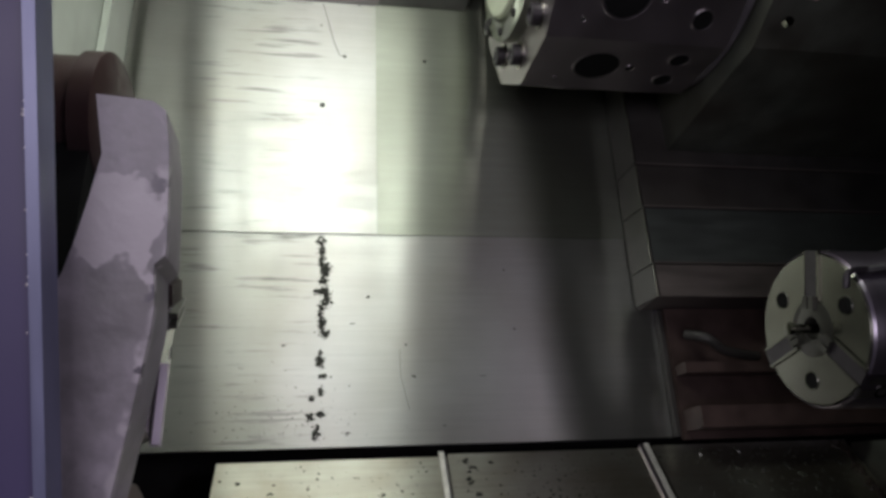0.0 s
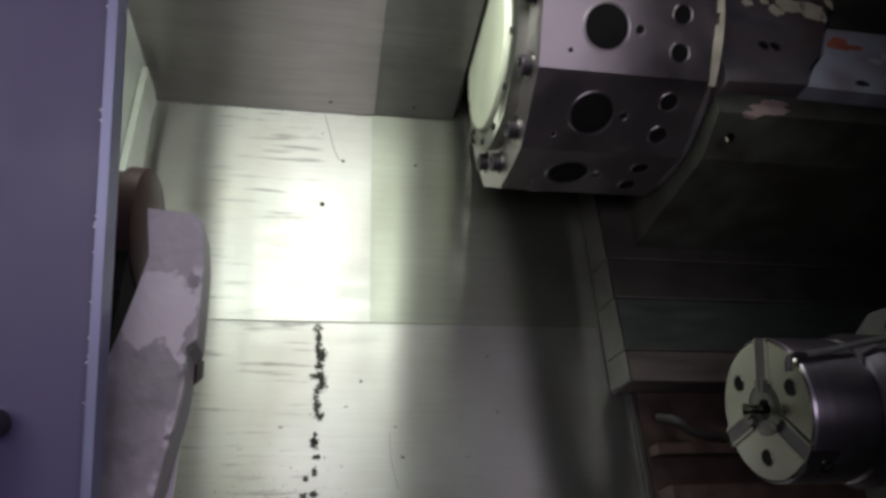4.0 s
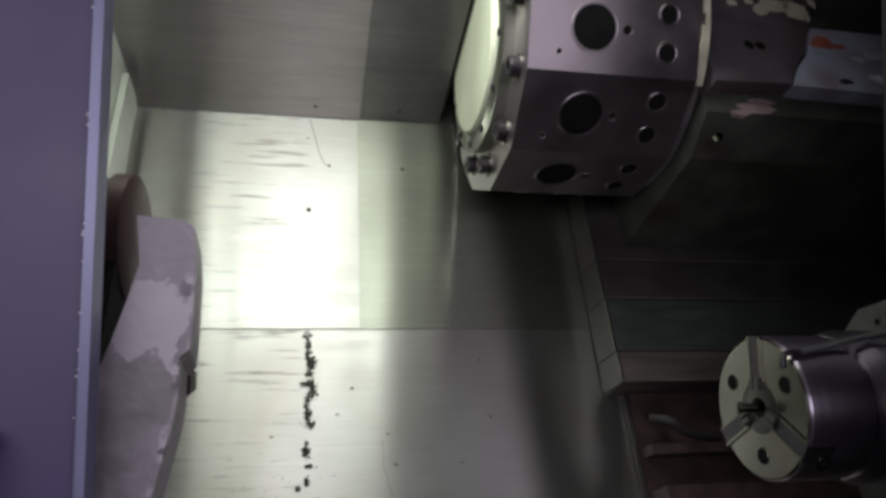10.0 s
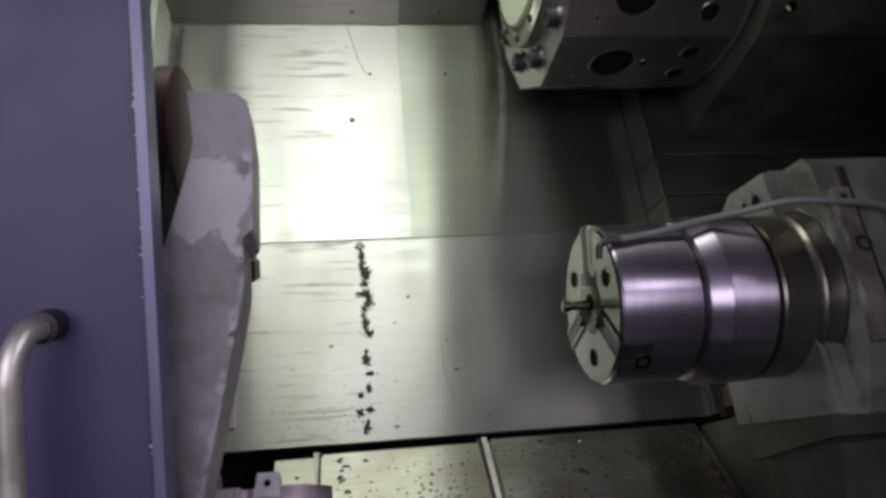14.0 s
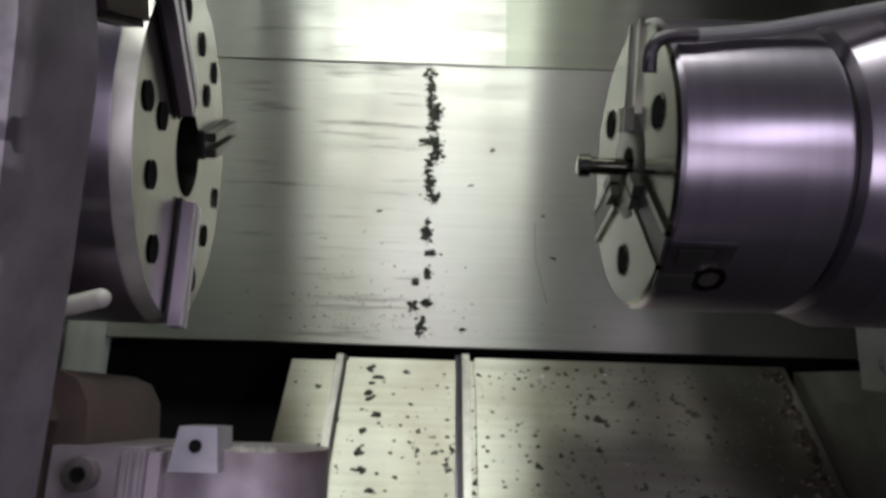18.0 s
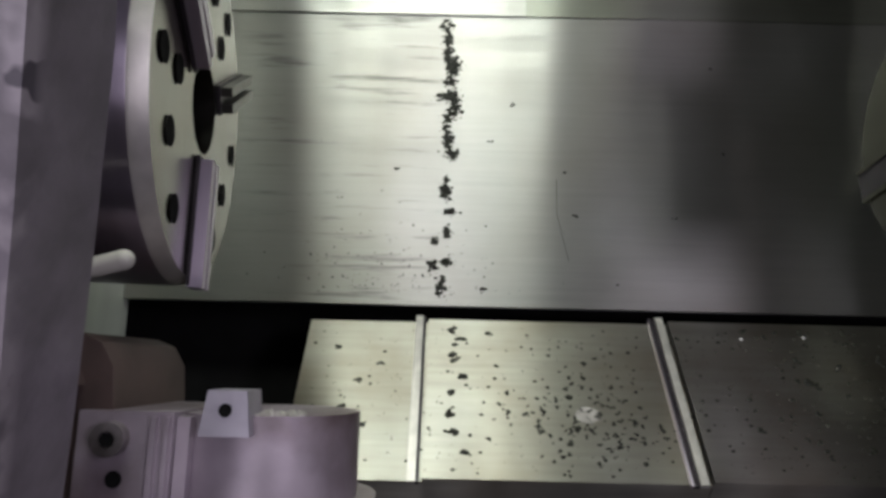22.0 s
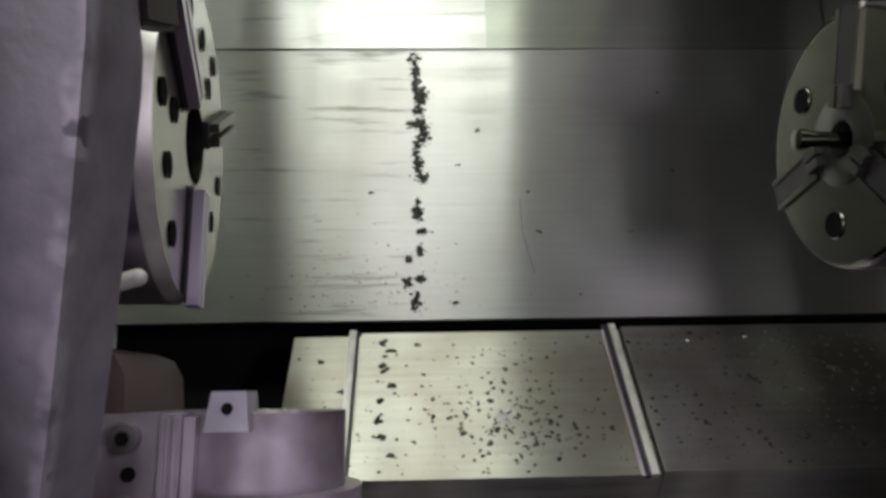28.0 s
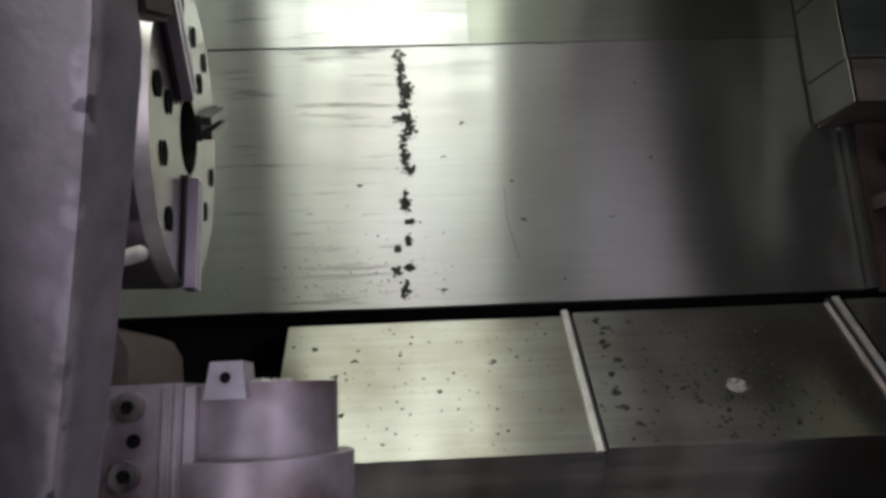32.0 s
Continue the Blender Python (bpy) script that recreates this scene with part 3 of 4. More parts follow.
def cover_swarf(parent, lift, spots, n, x0, x1):
    bm = bmesh.new()
    up = (0, NY, NZ)
    for x, u, s in spots:
        for _ in range(5):
            crumb(bm, *on_cover(x + rnd.gauss(0, s * 0.5), u + rnd.gauss(0, s * 3), lift), s * rnd.uniform(0.4, 1.05), 0.4, up)
    for _ in range(n):
        crumb(bm, *on_cover(rnd.uniform(x0, x1), rnd.uniform(0.05, 0.97), lift), 0.0005 + 0.0017 * rnd.random() ** 2.2, 0.4, up)
    return tagged(part("swarf", bm, M_SWARF, parent), "scattered oily black chips", "", "", "stuff")


cover_fixed = thing("way_cover", "lower steel way cover, the fixed inner section, with oily chips", "way cover", pose(0, 0, 0), "telescopic way covers")
part("sheet", cover_prism(-0.12, 0.185, 0.0), M_COVER, cover_fixed, "", 0.0006)
cover_swarf(cover_fixed, 0.0, [(0.085, 0.35, 0.003), (0.03, 0.55, 0.002), (-0.09, 0.2, 0.0025), (-0.07, 0.42, 0.003), (-0.05, 0.3, 0.0025), (-0.08, 0.6, 0.003), (-0.06, 0.7, 0.0025), (-0.095, 0.8, 0.002)], 190, -0.118, 0.14)
cover_mid = thing("way_cover", "lower steel way cover, the sliding middle section with bright wiper strip", "way cover", pose(0.161, 0, 0), "telescopic way covers")
part("sheet", cover_prism(0.008, 0.3, 0.0045), M_COVER, cover_mid, "", 0.0006)
part("wiper_strip", strip_prism(-0.0035, 0.003, 0.002), M_STRIP, cover_mid, "bright wiper strip", 0.0008)
# black strip stands for the dark gap next to the wiper
part("joint", strip_prism(0.0032, 0.0056, 0.0012), M_BLACK, cover_mid, "black strip painted for the shaded gap beside the wiper")
cover_swarf(cover_mid, 0.0045, [(0.03, 0.08, 0.006), (0.034, 0.15, 0.006), (0.032, 0.28, 0.005), (0.042, 0.4, 0.004), (0.065, 0.1, 0.003), (0.03, 0.5, 0.0035), (0.028, 0.62, 0.004), (0.03, 0.75, 0.004), (0.04, 0.86, 0.003)] + [(rnd.gauss(0.145, 0.035), rnd.gauss(0.66, 0.15), rnd.uniform(0.001, 0.0022)) for _ in range(130)], 260, 0.01, 0.27)
cover_outer = thing("way_cover", "lower steel way cover, outer section on the carriage, strewn with chips", "way cover", pose(0.443, 0, 0), "telescopic way covers")
part("sheet", cover_prism(0.008, 0.3, 0.009), M_COVER, cover_outer, "", 0.0006)
part("wiper_strip", strip_prism(-0.0035, 0.003, 0.0065), M_STRIP, cover_outer, "bright wiper strip", 0.0008)
# shadow under the strip's overhang, put in as a black strip
part("joint", strip_prism(-0.0082, -0.0036, 0.0046), M_BLACK, cover_outer, "black strip painted for the shaded gap beside the wiper")
part("lip", strip_prism(-0.0098, -0.0083, 0.0044), M_CHUCK, cover_outer, "thin dull metal lip")
cover_swarf(cover_outer, 0.009, [(0.115, 0.42, 0.005), (0.12, 0.45, 0.004), (0.11, 0.6, 0.003), (0.14, 0.82, 0.004), (0.2, 0.35, 0.004), (0.205, 0.5, 0.003)] + [(rnd.uniform(0.03, 0.27), rnd.uniform(0.05, 0.95), rnd.uniform(0.0012, 0.0028)) for _ in range(60)], 560, 0.01, 0.29)

ring = [(0.142 + 0.013 * rnd.uniform(0.6, 1.1) * math.cos(0.48 * k), 0.63 + 0.055 * rnd.uniform(0.6, 1.1) * math.sin(0.48 * k)) for k in range(13)]
bm = bmesh.new()
bm.faces.new([bm.verts.new(on_cover(x, u, 0.0048)) for x, u in ring])
part("bare_patch", bm, M_BARE, cover_mid, "pale bare patch worn in the oil film")
bm = bmesh.new()
for x, u in ((0.128, 0.1), (0.07, 0.12)):
    crumb(bm, *on_cover(x, u, 0.009), 0.0018, 0.6, (0, NY, NZ))
tagged(part("fleck", bm, M_FLECK, cover_outer), "tiny white flecks", "", "", "stuff")
bm = bmesh.new()
for _ in range(220):
    u = rnd.uniform(0.02, 0.98)
    x = 0.292 - abs(rnd.gauss(0, 0.006)) * (1 + 1.2 * noise.noise((u * 7, 0.3, 0)))
    crumb(bm, *on_cover(x, u, 0.009), rnd.uniform(0.001, 0.0045), 0.7, (0, NY, NZ))
tagged(part("sludge", bm, M_SLUDGE, cover_outer), "brown sludge along the carriage end", "", "", "stuff")

# ---- sub spindle carriage: origin at the chuck's face on the spindle line ----
sub = thing("sub_spindle", "sub spindle carriage with bright three-jaw chuck and grey-green housing", "spindle carriage", pose(0.521, AY, AZ))
part("chuck_face", lathe([(0.0, 0.03), (0.0, 0.079), (0.002, 0.081)], 96), M_SUBFACE, sub, "oily ground chuck face", 0, True)
part("chuck_body", lathe([(0.002, 0.081), (0.004, 0.083), (0.08, 0.083), (0.083, 0.081), (0.083, 0.074)], 96), M_CHUCK, sub, "turned chuck body", 0, True)
part("chuck_core", lathe([(0.012, 0.0), (0.012, 0.012), (-0.0005, 0.012), (-0.0005, 0.03), (0.0003, 0.0312), (0.001, 0.0312)], 48), M_CORE, sub, "dark oily centre bush", 0, True)
part("groove", lathe([(0.083, 0.075), (0.09, 0.075)], 64), M_BLACK, sub, "", 0, True)
part("taper_ring", lathe([(0.089, 0.076), (0.09, 0.083), (0.109, 0.09), (0.1095, 0.085)], 96), M_CHUCK, sub, "bright tapered ring", 0, True)
part("collar", lathe([(0.1095, 0.085), (0.11, 0.0895), (0.155, 0.0895), (0.157, 0.087), (0.157, 0.08)], 96), M_CHUCK, sub, "bright collar ring", 0, True)
part("groove", lathe([(0.1565, 0.0815), (0.162, 0.0815)], 64), M_BLACK, sub, "", 0, True)
part("edge_ring", lathe([(0.2215, 0.0955), (0.2225, 0.0985), (0.2245, 0.099), (0.226, 0.096)], 72), M_FACE, sub, "pale worn edge", 0, True)
part("bell", lathe([(0.161, 0.08), (0.1625, 0.0868), (0.165, 0.0882), (0.169, 0.0868), (0.198, 0.0876), (0.2, 0.0915), (0.203, 0.0935), (0.207, 0.0925), (0.222, 0.095), (0.228, 0.096), (0.24, 0.09), (0.3, 0.09)], 72), M_BELL, sub, "oily flared spindle nose", 0, True)
for k in range(3):
    mm = pose(0, 0, 0, 110 + 120 * k, 0, 0)
    # uncut slot: the black plate carries the shade of its depth
    part("jaw_slot", box(-0.0012, 0.001, 0.028, 0.0828, -0.0085, 0.0085), M_BLACK, sub, "jaw slot, a black plate for its shade", 0, False, mm)
    part("jaw_rail", box(-0.0022, 0.001, 0.03, 0.0825, -0.0118, -0.0087, box(-0.0022, 0.001, 0.03, 0.0825, 0.0087, 0.0118)), M_SUBFACE, sub, "ground slot edge", 0.0005, False, mm)
    part("jaw", box(-0.006, 0.001, 0.02, 0.034, -0.0075, -0.0012, box(-0.006, 0.001, 0.02, 0.034, 0.0012, 0.0075)), M_CORE, sub, "dull serrated jaw", 0.0012, False, mm)
    b = radians(170 + 120 * k)
    c = (0.055 * math.cos(b), 0.055 * math.sin(b))
    # socket not cut: a black disc holds its inner shade
    sk = part("socket", lathe([(-0.0006, 0.0088), (-0.0007, 0.0)], 24, *c), M_SHADE, sub, "socket, a black disc for its shade")
    part("rim", lathe([(-0.0003, 0.0102), (-0.0011, 0.0096), (-0.0007, 0.0088)], 24, *c), M_SUBFACE, sk)
part("stub", lathe([(-0.03, 0.0), (-0.03, 0.0055), (-0.0295, 0.0066), (-0.0235, 0.0066), (-0.023, 0.005), (0.0125, 0.005)], 20), M_SUBFACE, sub, "short bar stub in the chuck", 0, True)
part("housing", prism(bmesh.new(), [(-0.06, -0.07), (-0.06, 0.122), (0.01, 0.132), (0.12, 0.08), (0.12, -0.12), (-0.06, -0.14)], 0.206, 0.62), M_HEAD, sub, "", 0.006)
part("cap", prism(bmesh.new(), [(-0.1, -0.07), (-0.1, 0.106), (-0.09, 0.118), (-0.0602, 0.122), (-0.0602, -0.142), (-0.068, -0.14)], 0.222, 0.62), M_HEAD, sub, "", 0.005)
part("front_plate", prism(bmesh.new(), [(-0.0585, -0.07), (-0.0585, 0.1205), (0.01, 0.1305), (0.1185, 0.0795), (0.1185, -0.1185), (-0.0585, -0.138)], 0.198, 0.2055), M_HEAD, sub, "", 0.003)
bar = part("cover_bar", prism(bmesh.new(), [(0.2295, 0.0735), (0.2475, 0.0735), (0.243, -0.0685), (0.2215, -0.0685)], -0.109, -0.1005, 1), M_BAR, sub, "pale oily clamped cover bar", 0.0025)
part("slot", box(0.2345, 0.2415, -0.1098, -0.1088, 0.056, 0.066), M_BLACK, bar)
part("notch", turned(lathe([(0.0007, 0.0085), (0.0007, 0.005), (0.0004, 0.005)], 18), along((0.241, -0.109, 0.012), (0, -1, 0))), M_SLUDGE, bar, "dark stained notch")
part("end_clamp", box(0.2205, 0.2435, -0.111, -0.1005, -0.083, -0.0692), M_BAR, sub, "", 0.002)
part("joint", prism(bmesh.new(), [(0.2485, 0.1), (0.2535, 0.1), (0.2505, -0.05), (0.2445, -0.05)], -0.1055, -0.0995, 1), M_SLUDGE, sub, "dark seal with stuck chips", 0.001)
part("top_plate", prism(bmesh.new(), [(0.2545, 0.104), (0.34, 0.108), (0.34, -0.04), (0.2515, -0.045)], -0.1035, -0.0995, 1), M_HEAD, sub, "grey oily top plate", 0.001)
# black discs painted for the shade in two bolt holes
for y, z, r in ((-0.034, 0.099, 0.0075), (-0.012, 0.104, 0.0045)):
    part("hole", turned(lathe([(0.0008, r), (0.0006, 0)], 16), along((0.198, y, z), (-1, 0, 0))), M_SHADE, sub, "bolt hole, a black disc for its shade")
part("saddle", prism(bmesh.new(), [(0.262, -0.098), (0.1, -0.105), (0.04, -0.12), (-0.01, -0.16), (0.03, -0.27), (0.13, -0.36), (0.262, -0.36)], 0.225, 0.75), M_SADDLE, sub, "", 0.006)
block = part("bearing_block", prism(bmesh.new(), [(-0.055, -0.104), (0.12, -0.104), (0.12, -0.16), (-0.03, -0.155)], 0.205, 0.3), M_SADDLE, sub, "dark oily bearing block", 0.008)
for x in (0.22, 0.238):
    part("hole", turned(lathe([(0.0006, 0.005), (0.0002, 0)], 14), along((x, -0.047, -0.125), (0, -1, -0.45))), M_SHADE, block)
part("panel", prism(bmesh.new(), [(0.262, -0.17), (0.325, -0.17), (0.33, -0.205), (0.3, -0.228), (0.278, -0.205)], -0.062, -0.056, 1), M_SMEAR, sub, "smeared brown oily panel", 0.001)
strap = part("strap", box(0.25, 0.36, -0.078, -0.066, -0.246, -0.224), M_SADDLE, sub, "oily clamp strap", 0.002)
for x in (0.268, 0.305, 0.34):
    part("screw", turned(lathe([(0, 0.0055), (0.004, 0.0055), (0.004, 0.003), (0.001, 0.003), (0.001, 0)], 14), along((x, -0.078, -0.234), (0, -1, 0))), M_FACE, strap, "", 0, True)
for x, y, z in ((0.224, 0.0, -0.15), (0.224, 0.05, -0.14), (0.224, 0.02, -0.24)):
    part("bolt", turned(lathe([(0, 0.007), (0.006, 0.007), (0.006, 0.003), (0.003, 0.003), (0.003, 0)], 14), along((x, y, z), (-1, 0, 0))), M_BLACK, sub, "", 0, True)
foot = part("foot_block", box(0.235, 0.5, -0.06, 0.03, -0.33, -0.243), M_HEAD, sub, "", 0.004)
for x in (0.255, 0.285, 0.325):
    part("screw", turned(lathe([(0, 0.006), (0.005, 0.006), (0.005, 0.003), (0.002, 0.003), (0.002, 0)], 14), along((x, -0.06, -0.26), (0, -1, 0))), M_CHUCK, foot, "", 0, True)
END = pose(0, 0, 0, 147, 0, 0)
# pocket is a black slab; the recess shade is in its colour
jaw_end = part("jaw_end", turned(box(0.0005, 0.035, -0.016, 0.016, 0.0795, 0.0832), END), M_BLACK, sub, "jaw end pocket in the chuck body, a black slab for its shade", 0.001)
part("step", turned(box(0.001, 0.019, -0.0155, -0.003, 0.0833, 0.0852), END), M_CORE, jaw_end, "", 0.0008)
part("step", turned(box(0.006, 0.024, 0.004, 0.0135, 0.0833, 0.0846), END), M_CORE, jaw_end, "", 0.0008)
part("washer", turned(lathe([(0, 0.0085), (0.0016, 0.0085), (0.0018, 0.0055), (0.0008, 0.0055)], 20), END @ along((0.026, -0.006, 0.0832), (0, 0, 1))), M_FACE, jaw_end, "", 0, True)
part("screw", turned(lathe([(0, 0.005), (0.0012, 0.005), (0.0012, 0)], 14), END @ along((0.026, -0.006, 0.0832), (0, 0, 1))), M_DARKSTEEL, jaw_end, "", 0, True)
part("nozzle", pipe([(0.012, -0.0785, 0.039), (0.002, -0.0785, 0.0385), (-0.006, -0.0775, 0.0365), (-0.0095, -0.0755, 0.031), (-0.0095, -0.072, 0.022)], 0.0036), M_BLACK, sub, "black hose end hooked over the chuck", 0, True)
part("hose", pipe([(0.012, -0.0785, 0.039), (0.05, -0.0755, 0.046), (0.1, -0.079, 0.056), (0.14, -0.092, 0.0585), (0.178, -0.112, 0.058), (0.217, -0.119, 0.0525), (0.25, -0.121, 0.0485), (0.266, -0.121, 0.0445), (0.275, -0.121, 0.033), (0.2745, -0.12, 0.004), (0.279, -0.12, -0.037), (0.287, -0.12, -0.066), (0.31, -0.118, -0.1)], 0.0034), M_HOSE, sub, "grey coolant hose", 0, True)
bm = bmesh.new()
grid, nx, nz = [], 60, 40
for i in range(nx):
    for j in range(nz):
        x, z = 0.256 + 0.3 * i / (nx - 1), -0.1 + 0.205 * j / (nz - 1)
        x += max(0.0, z + 0.03) * 0.32
        h = 0.5 + 0.9 * noise.noise((x * 14, z * 14, 1.0)) + 0.5 * noise.noise((x * 60, z * 60, 2.0))
        h *= min(1, i / 5, (nx - 1 - i) / 4, j / 5, (nz - 1 - j) / 4)
        grid.append(bm.verts.new((x, -0.0985 - max(-0.1, h) * 0.014 - rnd.uniform(0, 0.0015), z)))
for i in range(nx - 1):
    for j in range(nz - 1):
        bm.faces.new((grid[i * nz + j], grid[(i + 1) * nz + j], grid[(i + 1) * nz + j + 1], grid[i * nz + j + 1]))
for _ in range(2200):
    x = rnd.uniform(0.255, 0.55)
    z = rnd.uniform(-0.1, 0.105)
    x += max(0.0, z + 0.03) * 0.32 - 0.003
    edge = min((x - 0.262) * 6, 1.0) * (0.6 + 0.4 * noise.noise((x * 30, z * 30, 0)))
    if noise.noise((x * 22, z * 22, 3.0)) > -0.25:
        crumb(bm, x, -0.1 - rnd.uniform(0.002, 0.014) * edge, z, rnd.uniform(0.001, 0.003), 0.9, (rnd.gauss(0, 0.5), -1, rnd.gauss(0, 0.5)))
tagged(part("chip_pile", bm, M_CHIPS, sub), "heap of brown chips", "", "", "stuff")

bm = bmesh.new()
for _ in range(170):
    x, z = rnd.uniform(0.207, 0.26), rnd.uniform(-0.06, 0.11)
    crumb(bm, x, -0.1002, z, 0.0004 + 0.0016 * rnd.random() ** 2.5, 0.5)
for _ in range(160):
    z = rnd.uniform(-0.08, 0.1)
    crumb(bm, 0.1957, rnd.uniform(-0.083, -0.06), z, rnd.uniform(0.0005, 0.0018), 0.5, (-1, 0, 0))
tagged(part("loose_swarf", bm, M_SLUDGE, sub), "dark chips stuck to the housing", "", "", "stuff")

# ---- turret ----
TY, TZ, TR, A0 = -0.236, 0.3679, 0.2222, -129.76
turret = thing("tool_turret", "twelve-sided tool turret with bored stations and a cream cover disc", "turret", pose(0.2659, TY, TZ))
pts = [(TR * math.cos(radians(A0 + 30 * k)), TR * math.sin(radians(A0 + 30 * k))) for k in range(12)]
part("drum", prism(bmesh.new(), pts, 0.0, 0.2348), M_TURRET, turret, "", 0.0018)
part("flange", lathe([(0.0, 0.157), (-0.017, 0.157), (-0.019, 0.154), (-0.019, 0.133), (-0.0175, 0.132), (-0.0175, 0.126), (-0.02, 0.125)], 72), M_PLATE_DULL, turret, "dull steel ring", 0, True)
part("cover_disc", lathe([(-0.0178, 0.1255), (-0.024, 0.1245), (-0.026, 0.122), (-0.026, 0.0)], 72), M_CREAM, turret, "cream painted cover disc", 0, True)
for k in range(12):
    a = radians(A0 + 30 * k + 1)
    c = (0.181 * math.cos(a), 0.181 * math.sin(a))
    b = part("bolt", lathe([(-0.0002, 0.0145), (-0.012, 0.0145), (-0.014, 0.0125), (-0.014, 0.0075), (-0.007, 0.007), (-0.007, 0)], 20, *c), M_BLACK, turret, "black socket cap bolt", 0, True)
    part("washer", lathe([(-0.0004, 0.0185), (-0.0022, 0.0185), (-0.0024, 0.0145)], 20, *c), M_FACE, b)
    a = radians(A0 + 30 * k + 15)
    part("rim_screw", lathe([(-0.019, 0.0055), (-0.0225, 0.0055), (-0.0225, 0.003), (-0.02, 0.003), (-0.02, 0)], 14, 0.1435 * math.cos(a), 0.1435 * math.sin(a)), M_BLACK, turret, "", 0, True)


def bored(steps, r, rim):
    """A bored hole, not cut: its chamfered rim and a black disc for the shade inside."""
    return lathe([(0.0003, r + rim), (0.0009, r + rim * 0.6), (0.0005, r)], steps), lathe([(0.0005, r), (-0.0006, r * 0.97), (0.0003, r * 0.94), (0.0002, 0)], steps)


ap = TR * math.cos(radians(15))
for k in range(12):
    a = radians(A0 + 15 + 30 * k)
    n = (0, math.cos(a), math.sin(a))
    tang = (-math.sin(a), math.cos(a))
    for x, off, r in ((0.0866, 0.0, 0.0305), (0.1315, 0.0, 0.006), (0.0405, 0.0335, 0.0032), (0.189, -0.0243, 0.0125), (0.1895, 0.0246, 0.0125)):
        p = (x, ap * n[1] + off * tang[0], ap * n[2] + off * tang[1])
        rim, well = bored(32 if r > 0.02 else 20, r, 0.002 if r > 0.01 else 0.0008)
        hole = part("bore" if r > 0.02 else "bolt_hole", turned(well, along(p, n)), M_SHADE, turret, "tool bore, a black disc for its shade" if r > 0.02 else "")
        part("lip", turned(rim, along(p, n)), M_TURRET, hole)
slide = thing("turret_slide", "dark oily turret slide housing with flaking paint", "turret slide", pose(0, 0, 0))
part("housing", prism(bmesh.new(), [(-0.36, 0.163), (-0.3, 0.13), (-0.1, 0.12), (-0.02, 0.12), (-0.02, 0.6), (-0.36, 0.6)], 0.516, 1.1), M_SADDLE, slide, "", 0.006)
part("index_flange", lathe([(0.5012, 0.0), (0.5012, 0.212), (0.503, 0.2145), (0.511, 0.2145), (0.5125, 0.212), (0.5125, 0.2), (0.52, 0.2)], 64, TY, TZ), M_CARRIER, slide, "", 0, True)
bm = bmesh.new()
for k in range(6):
    a0, a1 = radians(201 + 5 * k), radians(206.9 + 5 * k)
    w = rnd.uniform(0.4, 1.0)
    prism(bm, [(TY + r * math.cos(a), TZ + r * math.sin(a)) for a, r in ((a0, 0.2135), (a0, 0.2172), (a1, 0.2172), (a1, 0.2135))], 0.5125 - 0.011 * w, 0.5135)
part("worn_rim", bm, M_FLAKE, slide, "worn cream paint on the flange")
plate = part("index_plate", prism(bmesh.new(), [(0.5244, 0.195), (0.64, 0.2), (0.66, 0.236), (0.684, 0.262), (0.7, 0.3), (0.7217, 0.333), (0.757, 0.456), (0.53, 0.456)], -0.385, -0.2, 1), M_CARRIER, slide, "", 0.003)
for x in (0.5965, 0.614):
    hole = part("hole", turned(lathe([(0.0006, 0.0072), (0.0002, 0)], 16), along((x, -0.385, 0.268), (0, -1, 0))), M_SHADE, plate)
    part("rim", turned(lathe([(0.0003, 0.0088), (0.0012, 0.008), (0.0007, 0.0072)], 16), along((x, -0.385, 0.267), (0, -1, 0))), M_PALE, hole)
for x, z, w, h in ((0.668, 0.3565, 0.03, 0.017), (0.7, 0.352, 0.022, 0.021), (0.641, 0.343, 0.012, 0.012), (0.625, 0.358, 0.008, 0.006), (0.714, 0.336, 0.006, 0.009), (0.597, 0.352, 0.009, 0.007),
                   (0.735, 0.372, 0.006, 0.014), (0.7, 0.385, 0.03, 0.012)):
    ring = [(x + w * rnd.uniform(0.72, 1.12) * math.cos(q), z + h * rnd.uniform(0.6, 1.2) * math.sin(q)) for q in [0.331 * k for k in range(19)]]
    part("paint_flake", prism(bmesh.new(), ring, -0.3862, -0.3852, 1), M_FLAKE, plate, "flake of cream paint")
cover = part("motor_cover", prism(bmesh.new(), [(0.6415, 0.1975), (0.664, 0.234), (0.688, 0.26), (0.704, 0.298), (0.713, 0.315), (1.1, 0.315), (1.1, 0.188), (0.83, 0.193)], -0.3845, -0.22, 1), M_TAG, slide, "worn blue-grey cover with red marks", 0.002)
for x, z, w, h, mat in ((0.721, 0.285, 0.019, 0.013, M_REDMARK), (0.748, 0.281, 0.013, 0.006, M_REDMARK), (0.8, 0.268, 0.02, 0.011, M_PALEMARK), (0.77, 0.258, 0.014, 0.006, M_PALEMARK), (0.79, 0.222, 0.02, 0.008, M_PALEMARK), (0.731, 0.212, 0.013, 0.006, M_BLACK)):
    ring = [(x + w * rnd.uniform(0.7, 1.15) * math.cos(q), z + h * rnd.uniform(0.6, 1.2) * math.sin(q)) for q in [0.331 * k for k in range(19)]]
    part("worn_mark", prism(bmesh.new(), ring, -0.3853, -0.3846, 1), mat, cover)
